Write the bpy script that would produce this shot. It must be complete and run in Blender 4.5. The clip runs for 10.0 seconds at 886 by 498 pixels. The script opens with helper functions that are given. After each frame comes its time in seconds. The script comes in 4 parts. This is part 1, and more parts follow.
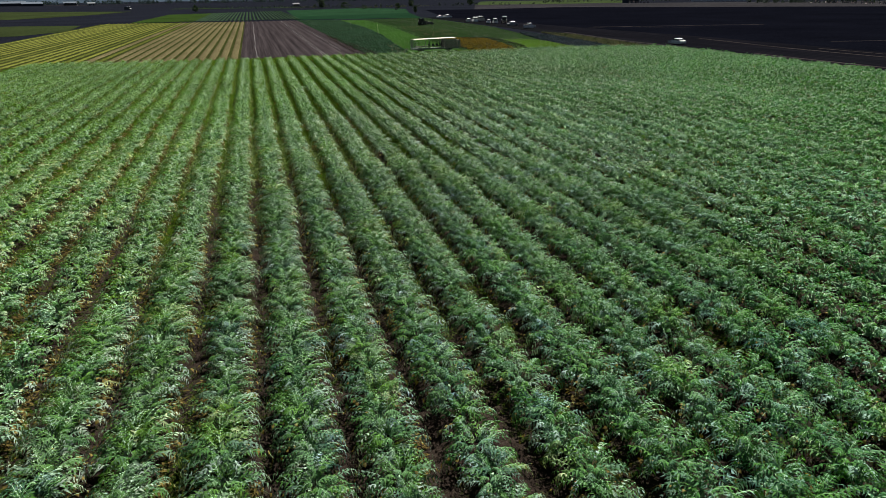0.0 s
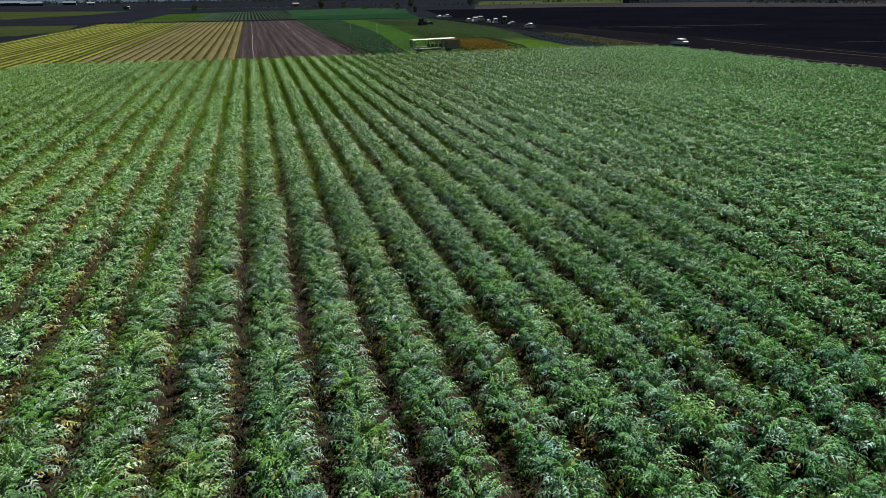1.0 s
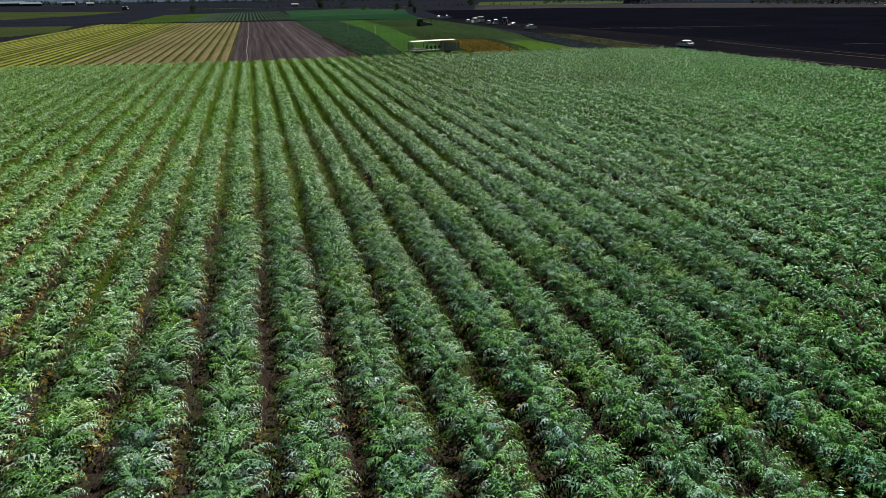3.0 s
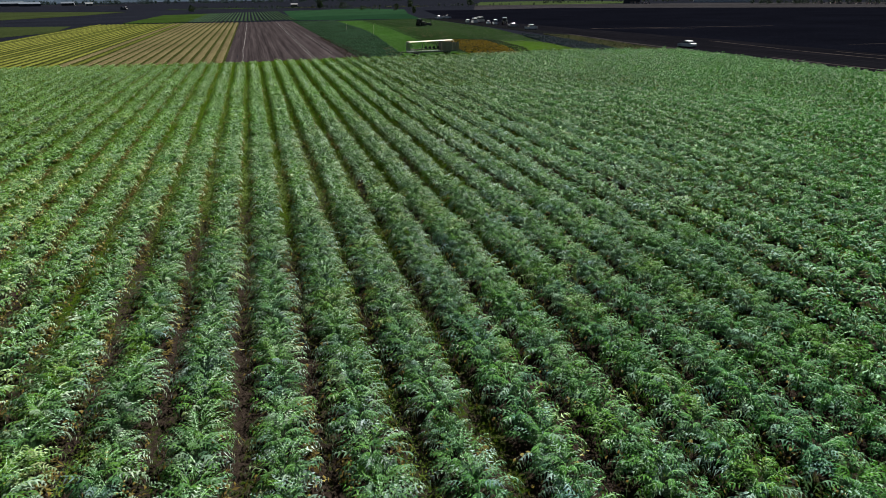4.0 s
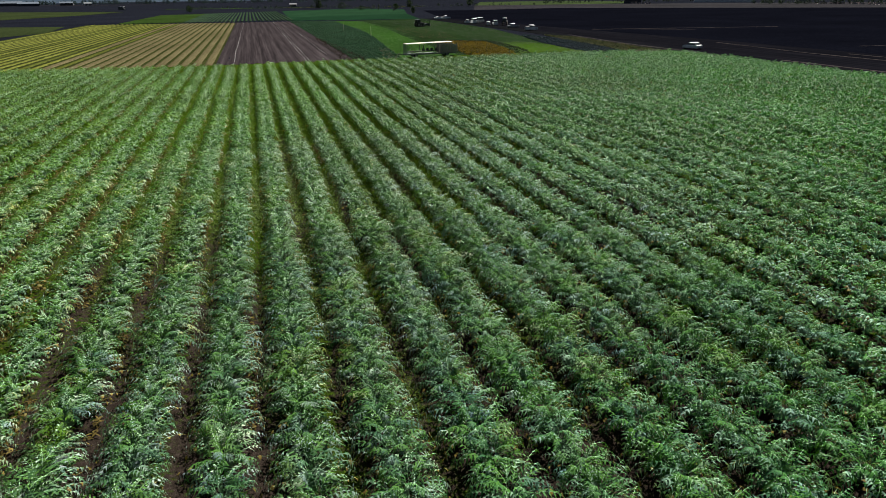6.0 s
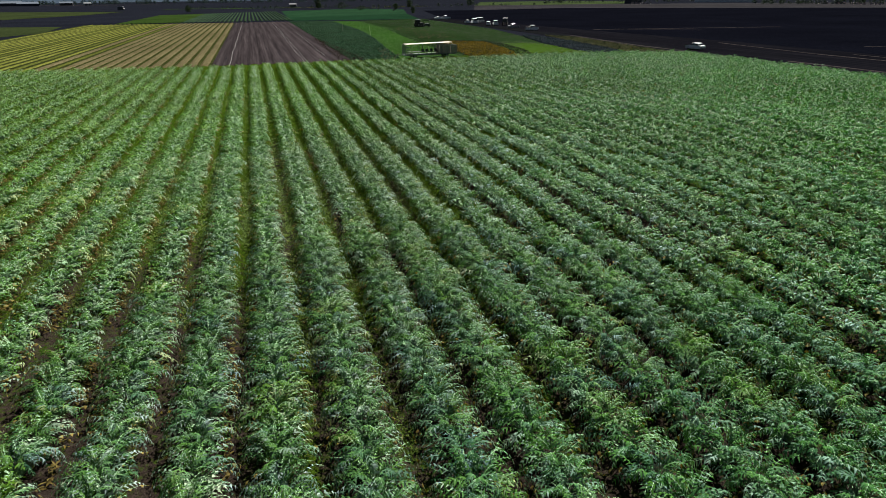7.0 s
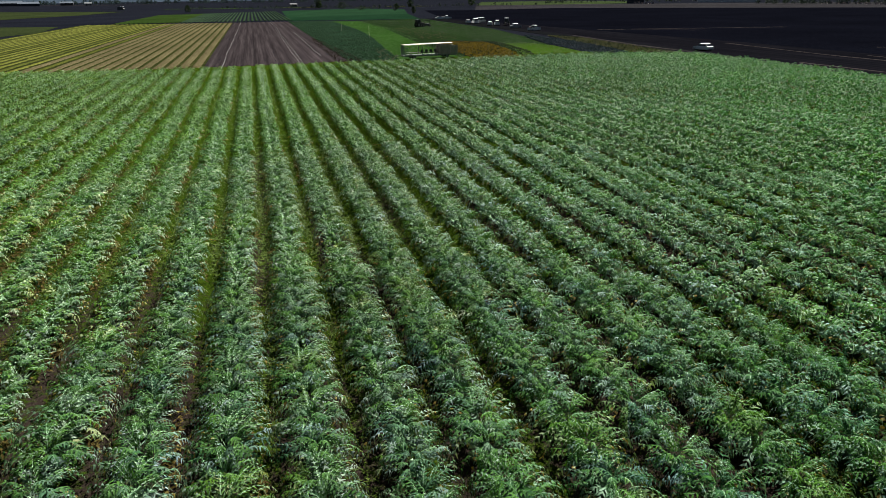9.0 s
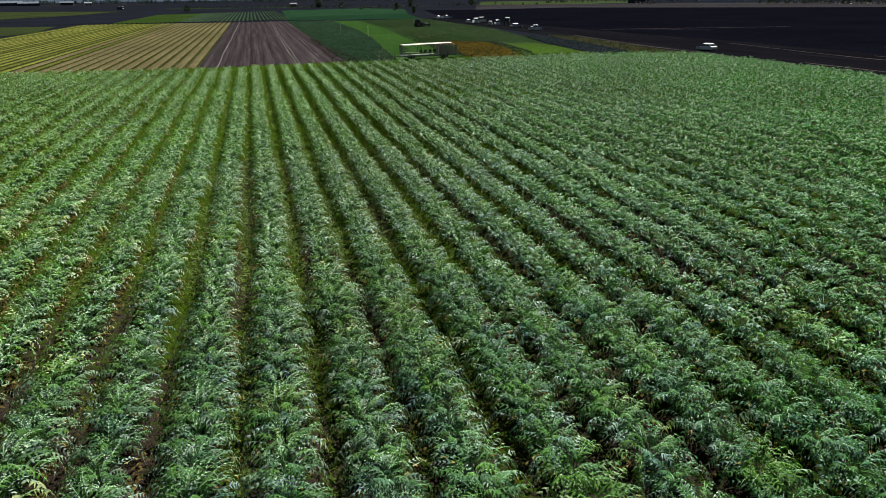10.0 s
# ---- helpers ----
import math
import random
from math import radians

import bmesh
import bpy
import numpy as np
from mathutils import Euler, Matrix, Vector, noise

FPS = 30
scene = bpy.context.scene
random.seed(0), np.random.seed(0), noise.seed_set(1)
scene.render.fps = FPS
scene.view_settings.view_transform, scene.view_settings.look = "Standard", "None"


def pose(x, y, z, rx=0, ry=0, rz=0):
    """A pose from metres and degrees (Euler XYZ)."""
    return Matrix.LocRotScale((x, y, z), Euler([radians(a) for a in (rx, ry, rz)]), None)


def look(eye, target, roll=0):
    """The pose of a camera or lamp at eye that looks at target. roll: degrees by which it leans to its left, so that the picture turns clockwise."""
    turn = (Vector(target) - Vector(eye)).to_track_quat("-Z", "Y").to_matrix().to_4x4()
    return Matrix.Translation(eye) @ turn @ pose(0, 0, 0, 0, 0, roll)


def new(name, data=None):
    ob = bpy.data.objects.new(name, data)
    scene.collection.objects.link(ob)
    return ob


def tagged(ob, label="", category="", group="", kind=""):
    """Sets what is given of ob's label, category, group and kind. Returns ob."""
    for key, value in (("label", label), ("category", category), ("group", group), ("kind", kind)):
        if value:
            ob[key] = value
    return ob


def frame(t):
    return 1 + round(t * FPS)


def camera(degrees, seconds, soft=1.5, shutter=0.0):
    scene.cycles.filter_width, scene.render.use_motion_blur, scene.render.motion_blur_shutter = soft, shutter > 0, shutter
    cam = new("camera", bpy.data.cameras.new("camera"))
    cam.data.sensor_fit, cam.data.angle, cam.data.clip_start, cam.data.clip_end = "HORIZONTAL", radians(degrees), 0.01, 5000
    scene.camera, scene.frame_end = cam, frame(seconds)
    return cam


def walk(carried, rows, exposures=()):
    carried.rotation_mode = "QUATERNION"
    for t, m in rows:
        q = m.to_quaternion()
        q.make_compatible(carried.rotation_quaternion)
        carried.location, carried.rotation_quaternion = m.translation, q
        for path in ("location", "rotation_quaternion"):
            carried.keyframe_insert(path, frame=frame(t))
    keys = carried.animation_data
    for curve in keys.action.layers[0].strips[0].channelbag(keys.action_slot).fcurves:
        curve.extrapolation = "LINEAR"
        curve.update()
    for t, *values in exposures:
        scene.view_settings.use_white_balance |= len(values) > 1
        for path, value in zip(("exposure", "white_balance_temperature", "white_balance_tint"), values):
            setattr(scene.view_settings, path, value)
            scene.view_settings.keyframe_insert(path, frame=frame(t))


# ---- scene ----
cam = camera(73.9, 10.0, soft=0.9)
METRES, EYE, TILT, LEAN, TURN = 19.0, 11.0, 0.0, 0.0, -16.6
ROWS = [
    (0.0, 0.0, 0.0, 0.0, -0.33, -23.34, 0.75),
    (0.5, 0.0034, 0.0527, -0.001, -0.32, -23.35, 0.74),
    (1.0, 0.0062, 0.0989, -0.0007, -0.32, -23.35, 0.72),
    (1.5, 0.0088, 0.1483, -0.0007, -0.32, -23.33, 0.71),
    (2.0, 0.0115, 0.2011, -0.0011, -0.32, -23.32, 0.69),
    (2.5, 0.015, 0.2471, -0.0017, -0.31, -23.31, 0.69),
    (4.0, 0.0276, 0.3965, -0.0052, -0.34, -23.3, 0.71),
    (4.5, 0.0331, 0.4505, -0.0041, -0.34, -23.3, 0.71),
    (5.0, 0.038, 0.4978, -0.0028, -0.34, -23.31, 0.7),
    (5.5, 0.0433, 0.5516, -0.002, -0.35, -23.31, 0.7),
    (7.0, 0.0542, 0.7007, -0.0056, -0.33, -23.3, 0.68),
    (7.5, 0.0567, 0.7469, -0.0085, -0.32, -23.29, 0.67),
    (8.0, 0.0596, 0.7997, -0.0109, -0.28, -23.29, 0.68),
    (8.5, 0.063, 0.8462, -0.0123, -0.25, -23.29, 0.68),
    (9.0, 0.0675, 0.896, -0.0137, -0.21, -23.3, 0.69),
    (9.5, 0.0737, 0.9491, -0.0161, -0.17, -23.32, 0.68),
    (10.0, 0.0798, 0.9961, -0.0186, -0.16, -23.32, 0.69),
]
walk(cam, [(t, pose(0, 0, EYE, TILT, LEAN, TURN) @ pose(METRES * x, METRES * y, METRES * z, 90 + pitch, roll, yaw)) for t, x, y, z, yaw, pitch, roll in ROWS], [(0.0, 1.48), (10.0, 1.48)])

# ---- light ----
SUN_WAY = Vector((0.43, 0.56, 0.70)).normalized()
world = bpy.data.worlds.new("sky")
scene.world = world
world.use_nodes = True
sky = world.node_tree.nodes.new("ShaderNodeTexSky")
sky.sky_type, sky.sun_disc = "NISHITA", False
sky.sun_elevation = math.asin(SUN_WAY.z)
sky.sun_rotation = math.atan2(SUN_WAY.x, SUN_WAY.y)
sky.air_density, sky.dust_density = 1.0, 1.5
back = world.node_tree.nodes["Background"]
back.inputs["Strength"].default_value = 0.0085
world.node_tree.links.new(sky.outputs[0], back.inputs["Color"])
sun = new("sun", bpy.data.lights.new("sun", "SUN"))
sun.data.energy, sun.data.angle, sun.data.color = 5.0, radians(0.6), (1.0, 0.95, 0.87)
sun.matrix_world = look(SUN_WAY * 100, (0, 0, 0))


# ---- materials ----
def material(name, rough=0.9, spec=0.3):
    m = bpy.data.materials.new(name)
    m.use_nodes = True
    b = m.node_tree.nodes["Principled BSDF"]
    b.inputs["Roughness"].default_value = rough
    b.inputs["Specular IOR Level"].default_value = spec
    return m, m.node_tree, b


def nd(tree, kind, **values):
    n = tree.nodes.new(kind)
    for key, value in values.items():
        key = key.replace("_", " ")
        n.inputs[key].default_value = value
    return n


def ramp(tree, fac, stops):
    r = tree.nodes.new("ShaderNodeValToRGB")
    e = r.color_ramp.elements
    while len(e) < len(stops):
        e.new(0.5)
    for i, (p, c) in enumerate(stops):
        e[i].position, e[i].color = p, (*c, 1)
    tree.links.new(fac, r.inputs[0])
    return r.outputs[0]


def mix(tree, fac, a, b, mode="MIX"):
    n = tree.nodes.new("ShaderNodeMix")
    n.data_type, n.blend_type = "RGBA", mode
    for s, v in ((n.inputs[0], fac), (n.inputs[6], a), (n.inputs[7], b)):
        if isinstance(v, (int, float)):
            s.default_value = v
        elif isinstance(v, tuple):
            s.default_value = (*v, 1)
        else:
            tree.links.new(v, s)
    return n.outputs[2]


def place(tree, sx=1, sy=1, sz=1):
    """World place, scaled."""
    g = tree.nodes.new("ShaderNodeNewGeometry")
    m = nd(tree, "ShaderNodeVectorMath")
    m.operation = "MULTIPLY"
    tree.links.new(g.outputs["Position"], m.inputs[0])
    m.inputs[1].default_value = (sx, sy, sz)
    return m.outputs[0]


def cloud(tree, at, scale, detail=4.0, rough=0.6):
    n = nd(tree, "ShaderNodeTexNoise", Scale=scale, Detail=detail, Roughness=rough)
    tree.links.new(at, n.inputs["Vector"])
    return n.outputs["Fac"]


def bump(tree, bsdf, height, strength=0.5, distance=0.05):
    b = nd(tree, "ShaderNodeBump", Strength=strength, Distance=distance)
    tree.links.new(height, b.inputs["Height"])
    tree.links.new(b.outputs[0], bsdf.inputs["Normal"])


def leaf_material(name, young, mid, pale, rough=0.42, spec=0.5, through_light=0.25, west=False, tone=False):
    """Leaves: tone by leaf, by plant-sized patches and by broad patches of the field. west: adds a slanted tint that
    paints how light falls across the field.
    """
    m, t, b = material(name, rough, spec)
    g = t.nodes.new("ShaderNodeNewGeometry")
    at = place(t)
    each = g.outputs["Random Per Island"]
    if tone:
        a = t.nodes.new("ShaderNodeAttribute")
        a.attribute_name = "tone"
        each = a.outputs["Fac"]
    own = ramp(t, each, [(0.22, young), (0.54, mid), (0.76, tuple(0.68 * a + 0.32 * b for a, b in zip(mid, pale))), (0.98, pale)] if tone else [(0.0, young), (0.55, mid), (1.0, pale)])
    patch = ramp(t, cloud(t, at, 1.0, 3), [(0.38, young), (0.52, mid), (0.74, tuple(0.7 * a + 0.3 * b for a, b in zip(mid, pale)))])
    broad = ramp(t, cloud(t, at, 0.07, 2), [(0.35, (0.82, 0.82, 0.75)), (0.65, (1.12, 1.1, 1.15))])
    c = mix(t, 1.0, mix(t, 0.34, own, patch), broad, "MULTIPLY")
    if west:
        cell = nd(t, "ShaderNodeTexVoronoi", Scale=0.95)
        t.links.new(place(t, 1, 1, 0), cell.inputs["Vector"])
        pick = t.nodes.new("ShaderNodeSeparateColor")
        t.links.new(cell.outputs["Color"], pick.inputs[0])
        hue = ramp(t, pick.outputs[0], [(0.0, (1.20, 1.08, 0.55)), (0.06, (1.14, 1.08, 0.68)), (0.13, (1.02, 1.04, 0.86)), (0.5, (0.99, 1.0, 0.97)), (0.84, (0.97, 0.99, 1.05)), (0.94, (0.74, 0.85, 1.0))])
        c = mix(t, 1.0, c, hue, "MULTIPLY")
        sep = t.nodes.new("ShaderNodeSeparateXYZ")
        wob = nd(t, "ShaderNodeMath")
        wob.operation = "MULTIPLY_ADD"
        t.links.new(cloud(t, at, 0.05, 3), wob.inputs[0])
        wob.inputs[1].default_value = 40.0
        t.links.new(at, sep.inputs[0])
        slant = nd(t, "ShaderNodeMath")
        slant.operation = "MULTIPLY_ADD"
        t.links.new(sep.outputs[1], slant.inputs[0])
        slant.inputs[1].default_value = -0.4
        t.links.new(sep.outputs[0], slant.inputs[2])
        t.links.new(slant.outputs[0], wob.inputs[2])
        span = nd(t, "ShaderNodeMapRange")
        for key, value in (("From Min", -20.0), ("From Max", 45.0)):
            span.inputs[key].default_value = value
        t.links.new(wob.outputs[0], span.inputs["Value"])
        # Sunlit yellow glow and cooler, dimmer areas are painted in by this ramp.
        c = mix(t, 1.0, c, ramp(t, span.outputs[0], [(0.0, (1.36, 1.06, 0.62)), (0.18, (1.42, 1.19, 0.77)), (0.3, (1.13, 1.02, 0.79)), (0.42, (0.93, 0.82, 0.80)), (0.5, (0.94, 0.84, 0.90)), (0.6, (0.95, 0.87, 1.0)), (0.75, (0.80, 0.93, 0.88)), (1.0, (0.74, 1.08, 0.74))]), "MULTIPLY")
    t.links.new(c, b.inputs["Base Color"])
    tr = t.nodes.new("ShaderNodeBsdfTranslucent")
    t.links.new(mix(t, 1.0, c, (1.6, 1.66, 0.78), "MULTIPLY"), tr.inputs["Color"])
    s = t.nodes.new("ShaderNodeMixShader")
    s.inputs[0].default_value = through_light
    t.links.new(b.outputs[0], s.inputs[1])
    t.links.new(tr.outputs[0], s.inputs[2])
    t.links.new(s.outputs[0], t.nodes["Material Output"].inputs["Surface"])
    return m


def ground_material(name, dark, mid, light, fine=3.0, broad=0.15, stretch=1.0, relief=0.6, distance=0.06, rough=0.95):
    m, t, b = material(name, rough, 0.0)
    a = cloud(t, place(t, 1, stretch, 1), fine, 8, 0.7)
    w = cloud(t, place(t, 1, stretch, 1), broad, 4)
    c = ramp(t, a, [(0.3, dark), (0.5, mid), (0.72, light)])
    c = mix(t, 1.0, c, ramp(t, w, [(0.3, (0.75, 0.75, 0.75)), (0.7, (1.2, 1.2, 1.2))]), "MULTIPLY")
    t.links.new(c, b.inputs["Base Color"])
    bump(t, b, a, relief, distance)
    return m


def field_soil_material():
    """Soil of the crop field, with green weed patches drawn out along the furrows."""
    m, t, b = material("field_soil", 0.95, 0.0)
    grain = cloud(t, place(t), 11.0, 8, 0.75)
    soil = ramp(t, grain, [(0.3, (0.006, 0.0046, 0.004)), (0.5, (0.020, 0.0152, 0.0122)), (0.75, (0.064, 0.051, 0.044))])
    dry = mix(t, 0.4, soil, ramp(t, cloud(t, place(t), 0.4, 4), [(0.35, (0.0072, 0.0056, 0.0046)), (0.65, (0.019, 0.0148, 0.012))]))
    weed = ramp(t, cloud(t, place(t), 14.0, 7, 0.75), [(0.38, (0.007, 0.013, 0.0014)), (0.55, (0.022, 0.042, 0.0036)), (0.75, (0.055, 0.085, 0.009))])
    sep = t.nodes.new("ShaderNodeSeparateXYZ")
    t.links.new(place(t), sep.inputs[0])
    more = nd(t, "ShaderNodeMapRange")
    for key, value in (("From Min", 22.0), ("From Max", 80.0), ("To Min", -0.05), ("To Max", 0.16)):
        more.inputs[key].default_value = value
    t.links.new(sep.outputs[1], more.inputs["Value"])
    plus = nd(t, "ShaderNodeMath")
    t.links.new(more.outputs[0], plus.inputs[1])
    t.links.new(mix(t, 0.5, cloud(t, place(t, 0.47, 0.06, 1), 1.0, 5, 0.65), cloud(t, place(t), 6.0, 6, 0.75)), plus.inputs[0])
    where = ramp(t, plus.outputs[0], [(0.46, (0, 0, 0)), (0.54, (1, 1, 1))])
    t.links.new(mix(t, where, dry, weed), b.inputs["Base Color"])
    bump(t, b, grain, 0.9, 0.06)
    return m


def plain(name, colour, rough=0.5, metal=0.0, wear=0.12, scale=6.0):
    m, t, b = material(name, rough, 0.5)
    n = cloud(t, place(t), scale, 4)
    lo, hi = [tuple(v * (1 + s) for v in colour) for s in (-wear, wear)]
    t.links.new(ramp(t, n, [(0.3, lo), (0.7, hi)]), b.inputs["Base Color"])
    b.inputs["Metallic"].default_value = metal
    return m


# Pale tone: silvery leaf colour plus highlights painted in place of gloss.
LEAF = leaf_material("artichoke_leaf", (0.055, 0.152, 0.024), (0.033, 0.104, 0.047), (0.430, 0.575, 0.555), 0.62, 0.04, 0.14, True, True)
MIDRIB = plain("pale_midrib", (0.21, 0.36, 0.205), 0.6)
OLD_LEAF = leaf_material("old_leaf", (0.062, 0.042, 0.011), (0.125, 0.094, 0.020), (0.215, 0.172, 0.048), 0.7, 0.1, 0.25, False, True)
WEED = leaf_material("weed", (0.032, 0.066, 0.0040), (0.060, 0.112, 0.0072), (0.115, 0.160, 0.015), 0.7, 0.15)
SOIL = field_soil_material()
# Soil colour with the slate-blue of distance haze mixed in.
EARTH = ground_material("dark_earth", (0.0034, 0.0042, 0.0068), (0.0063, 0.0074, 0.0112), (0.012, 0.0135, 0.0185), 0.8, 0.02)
BLACK = ground_material("near_black_ground", (0.0011, 0.0013, 0.0026), (0.0019, 0.0022, 0.004), (0.0036, 0.004, 0.0064), 1.5, 0.03)
PLOUGHED = ground_material("ploughed_earth", (0.0112, 0.00952, 0.01064), (0.02352, 0.0196, 0.02128), (0.04704, 0.04032, 0.04256), 2.2, 0.1, 0.012)
FAR_GREEN = ground_material("far_green", (0.005175, 0.01667, 0.008625), (0.00897, 0.02587, 0.01265), (0.01437, 0.03565, 0.01725), 1.2, 0.06, 0.4)
DARK_GRASS = ground_material("dark_grass", (0.0036, 0.012, 0.006), (0.006, 0.0192, 0.0096), (0.0108, 0.0288, 0.0144), 1.2, 0.06)
TRACK = ground_material("dirt_track", (0.006, 0.0055, 0.006), (0.012, 0.011, 0.0115), (0.024, 0.021, 0.021), 3.0, 0.2, 0.2)
# Distance haze is put into these two leaf colours as a blue-grey tint.
HAZE_LEAF = leaf_material("hazed_tree_leaf", (0.012, 0.0195, 0.024), (0.021, 0.0315, 0.03675), (0.0375, 0.051, 0.054), 0.85, 0.05, 0.15)
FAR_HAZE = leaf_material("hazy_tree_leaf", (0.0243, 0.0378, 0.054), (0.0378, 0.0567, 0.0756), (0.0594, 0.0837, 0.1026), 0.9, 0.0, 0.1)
FAR_LEAF = leaf_material("tree_leaf", (0.0082, 0.019, 0.0082), (0.0136, 0.0286, 0.0109), (0.0238, 0.0408, 0.015), 0.85, 0.05, 0.15)


# ---- mesh helpers ----
def mesh_of(name, verts, tris, mats, slots=None, tones=None, smooth=False):
    """A mesh from arrays of points and triangles."""
    verts, tris = np.asarray(verts, np.float32), np.asarray(tris, np.int32)
    me = bpy.data.meshes.new(name)
    me.vertices.add(len(verts))
    me.vertices.foreach_set("co", verts.ravel())
    me.loops.add(tris.size)
    me.loops.foreach_set("vertex_index", tris.ravel())
    me.polygons.add(len(tris))
    me.polygons.foreach_set("loop_start", np.arange(0, tris.size, 3, dtype=np.int32))
    for m in mats:
        me.materials.append(m)
    if slots is not None:
        me.polygons.foreach_set("material_index", np.asarray(slots, np.int32))
    if smooth:
        me.polygons.foreach_set("use_smooth", np.ones(len(tris), bool))
    if tones is not None:
        me.attributes.new("tone", "FLOAT", "POINT").data.foreach_set("value", np.asarray(tones, np.float32))
    me.update(calc_edges=True)
    me.validate()
    return me


def part(name, bm, mat, parent, label=""):
    """A bmesh as one mesh object under a thing or a part."""
    me = bpy.data.meshes.new(name)
    bm.normal_update()
    bm.to_mesh(me)
    bm.free()
    me.materials.append(mat)
    ob = new(name, me)
    ob.parent = parent
    return tagged(ob, label)


def patch(name, corners, z, mat, label, category):
    """A flat piece of land with the given corners."""
    bm = bmesh.new()
    bm.faces.new([bm.verts.new((x, y, z)) for x, y in corners])
    ob = part(name, bm, mat, None)
    return tagged(ob, label, category, kind="structure")


# ---- land ----
ROW_STEP, FURROW = 2.1, 1.06
FIELD_W, FIELD_E, FIELD_S = -40.0, 84.0, -9.0


def field_end(x):
    """How far the crop reaches along a row at x."""
    return 119.0 + (0.2 * -x if x < 0 else 0) - 0.03 * max(0, x - 30) - 0.3 * max(0, x - 62)


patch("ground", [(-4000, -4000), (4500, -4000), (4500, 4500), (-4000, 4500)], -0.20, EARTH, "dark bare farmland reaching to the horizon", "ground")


def field_ground():
    """Soil of the crop field: low beds under the rows and furrows between them."""
    xs = np.arange(FIELD_W - 2, FIELD_E + 1.5, 0.35)
    ys = np.arange(FIELD_S, 128, 1.6)
    X, Y = np.meshgrid(xs, ys)
    Z = -0.07 * np.cos((X - FURROW) / ROW_STEP * 2 * np.pi) + np.random.default_rng(3).normal(0, 0.02, X.shape)
    V = np.stack([X, Y, Z], -1).reshape(-1, 3)
    n = len(xs)
    i = (np.arange(len(ys) - 1)[:, None] * n + np.arange(n - 1)[None]).ravel()
    T = np.concatenate([np.stack([i, i + 1, i + n + 1], 1), np.stack([i, i + n + 1, i + n], 1)])
    ob = new("field_soil", mesh_of("field_soil", V, T, [SOIL], smooth=True))
    tagged(ob, "brown soil in beds with weedy furrows between crop rows", "soil", kind="structure")


field_ground()


# ---- the crop ----
def frond(rng, length, start, end, pairs, width, fill=1.0, ribbed=0.0, lean_of=(50, 68), wild=1.0):
    """One arching, deeply cut leaf: pairs of slim drooping lobes along a midrib. It grows from the origin along +x.
    fill: how far the lobes close up at the midrib. ribbed: width of a pale midrib, 0 for none. Returns points, triangles and for each triangle whether it belongs to the pale midrib."""
    n = pairs + 2
    s = np.linspace(0, 1, n)
    ang = np.radians(start + (end - start) * s ** 1.2)
    step = length / (n - 1)
    sway = rng.normal(0, 0.14) * s ** 2 * length
    bend = np.radians(start + (end - start) * ((s[:-1] + s[1:]) / 2) ** 1.2)
    rib = np.stack([np.concatenate([[0], np.cumsum(np.cos(bend) * step)]), sway,
                    np.concatenate([[0], np.cumsum(np.sin(bend) * step)])], 1)
    V, T = list(rib), []
    for i in range(1, n - 1):
        tang = np.array((math.cos(ang[i]), 0, math.sin(ang[i])))
        up = np.array((-math.sin(ang[i]), 0, math.cos(ang[i])))
        size = width * (math.sin(math.pi * min(1, 0.22 + 0.68 * s[i])) ** 0.7)
        root = i + 1
        if fill < 1:
            V.append(rib[i] * (1 - fill) + rib[i + 1] * fill)
            root = len(V) - 1
        for side in (-1, 1):
            lean = math.radians(rng.uniform(*lean_of))
            way = np.array((0, side, 0)) * math.cos(lean) + tang * math.sin(lean) - up * (0.40 + wild * rng.uniform(-0.38, 0.37))
            reach = size * (1 + wild * rng.uniform(-0.4, 0.35))
            if ribbed:
                V += [rib[i] + way * reach * 0.6 + up * 0.015, rib[i] + way * reach + tang * reach * 0.15 - up * reach * rng.uniform(0.0, 0.4)]
                k = len(V)
                T += [(i, root, k - 2), (root, k - 1, k - 2)] if side > 0 else [(root, i, k - 2), (k - 1, root, k - 2)]
            else:
                V.append(rib[i] + way * reach)
                T.append((i, root, len(V) - 1) if side > 0 else (root, i, len(V) - 1))
    V.append(rib[-1] + np.array((math.cos(ang[-1]), 0.04, math.sin(ang[-1]))) * width * 0.5)
    T.append((n - 2, n - 1, len(V) - 1))
    pale = [0] * len(T)
    if ribbed:
        for i in range(n - 1):
            V.append(rib[i] + np.array((0, ribbed * (1 - 0.7 * s[i]), 0.008)))
            T.append((i, i + 1, len(V) - 1))
            pale.append(1)
    return np.array(V), np.array(T), np.array(pale)


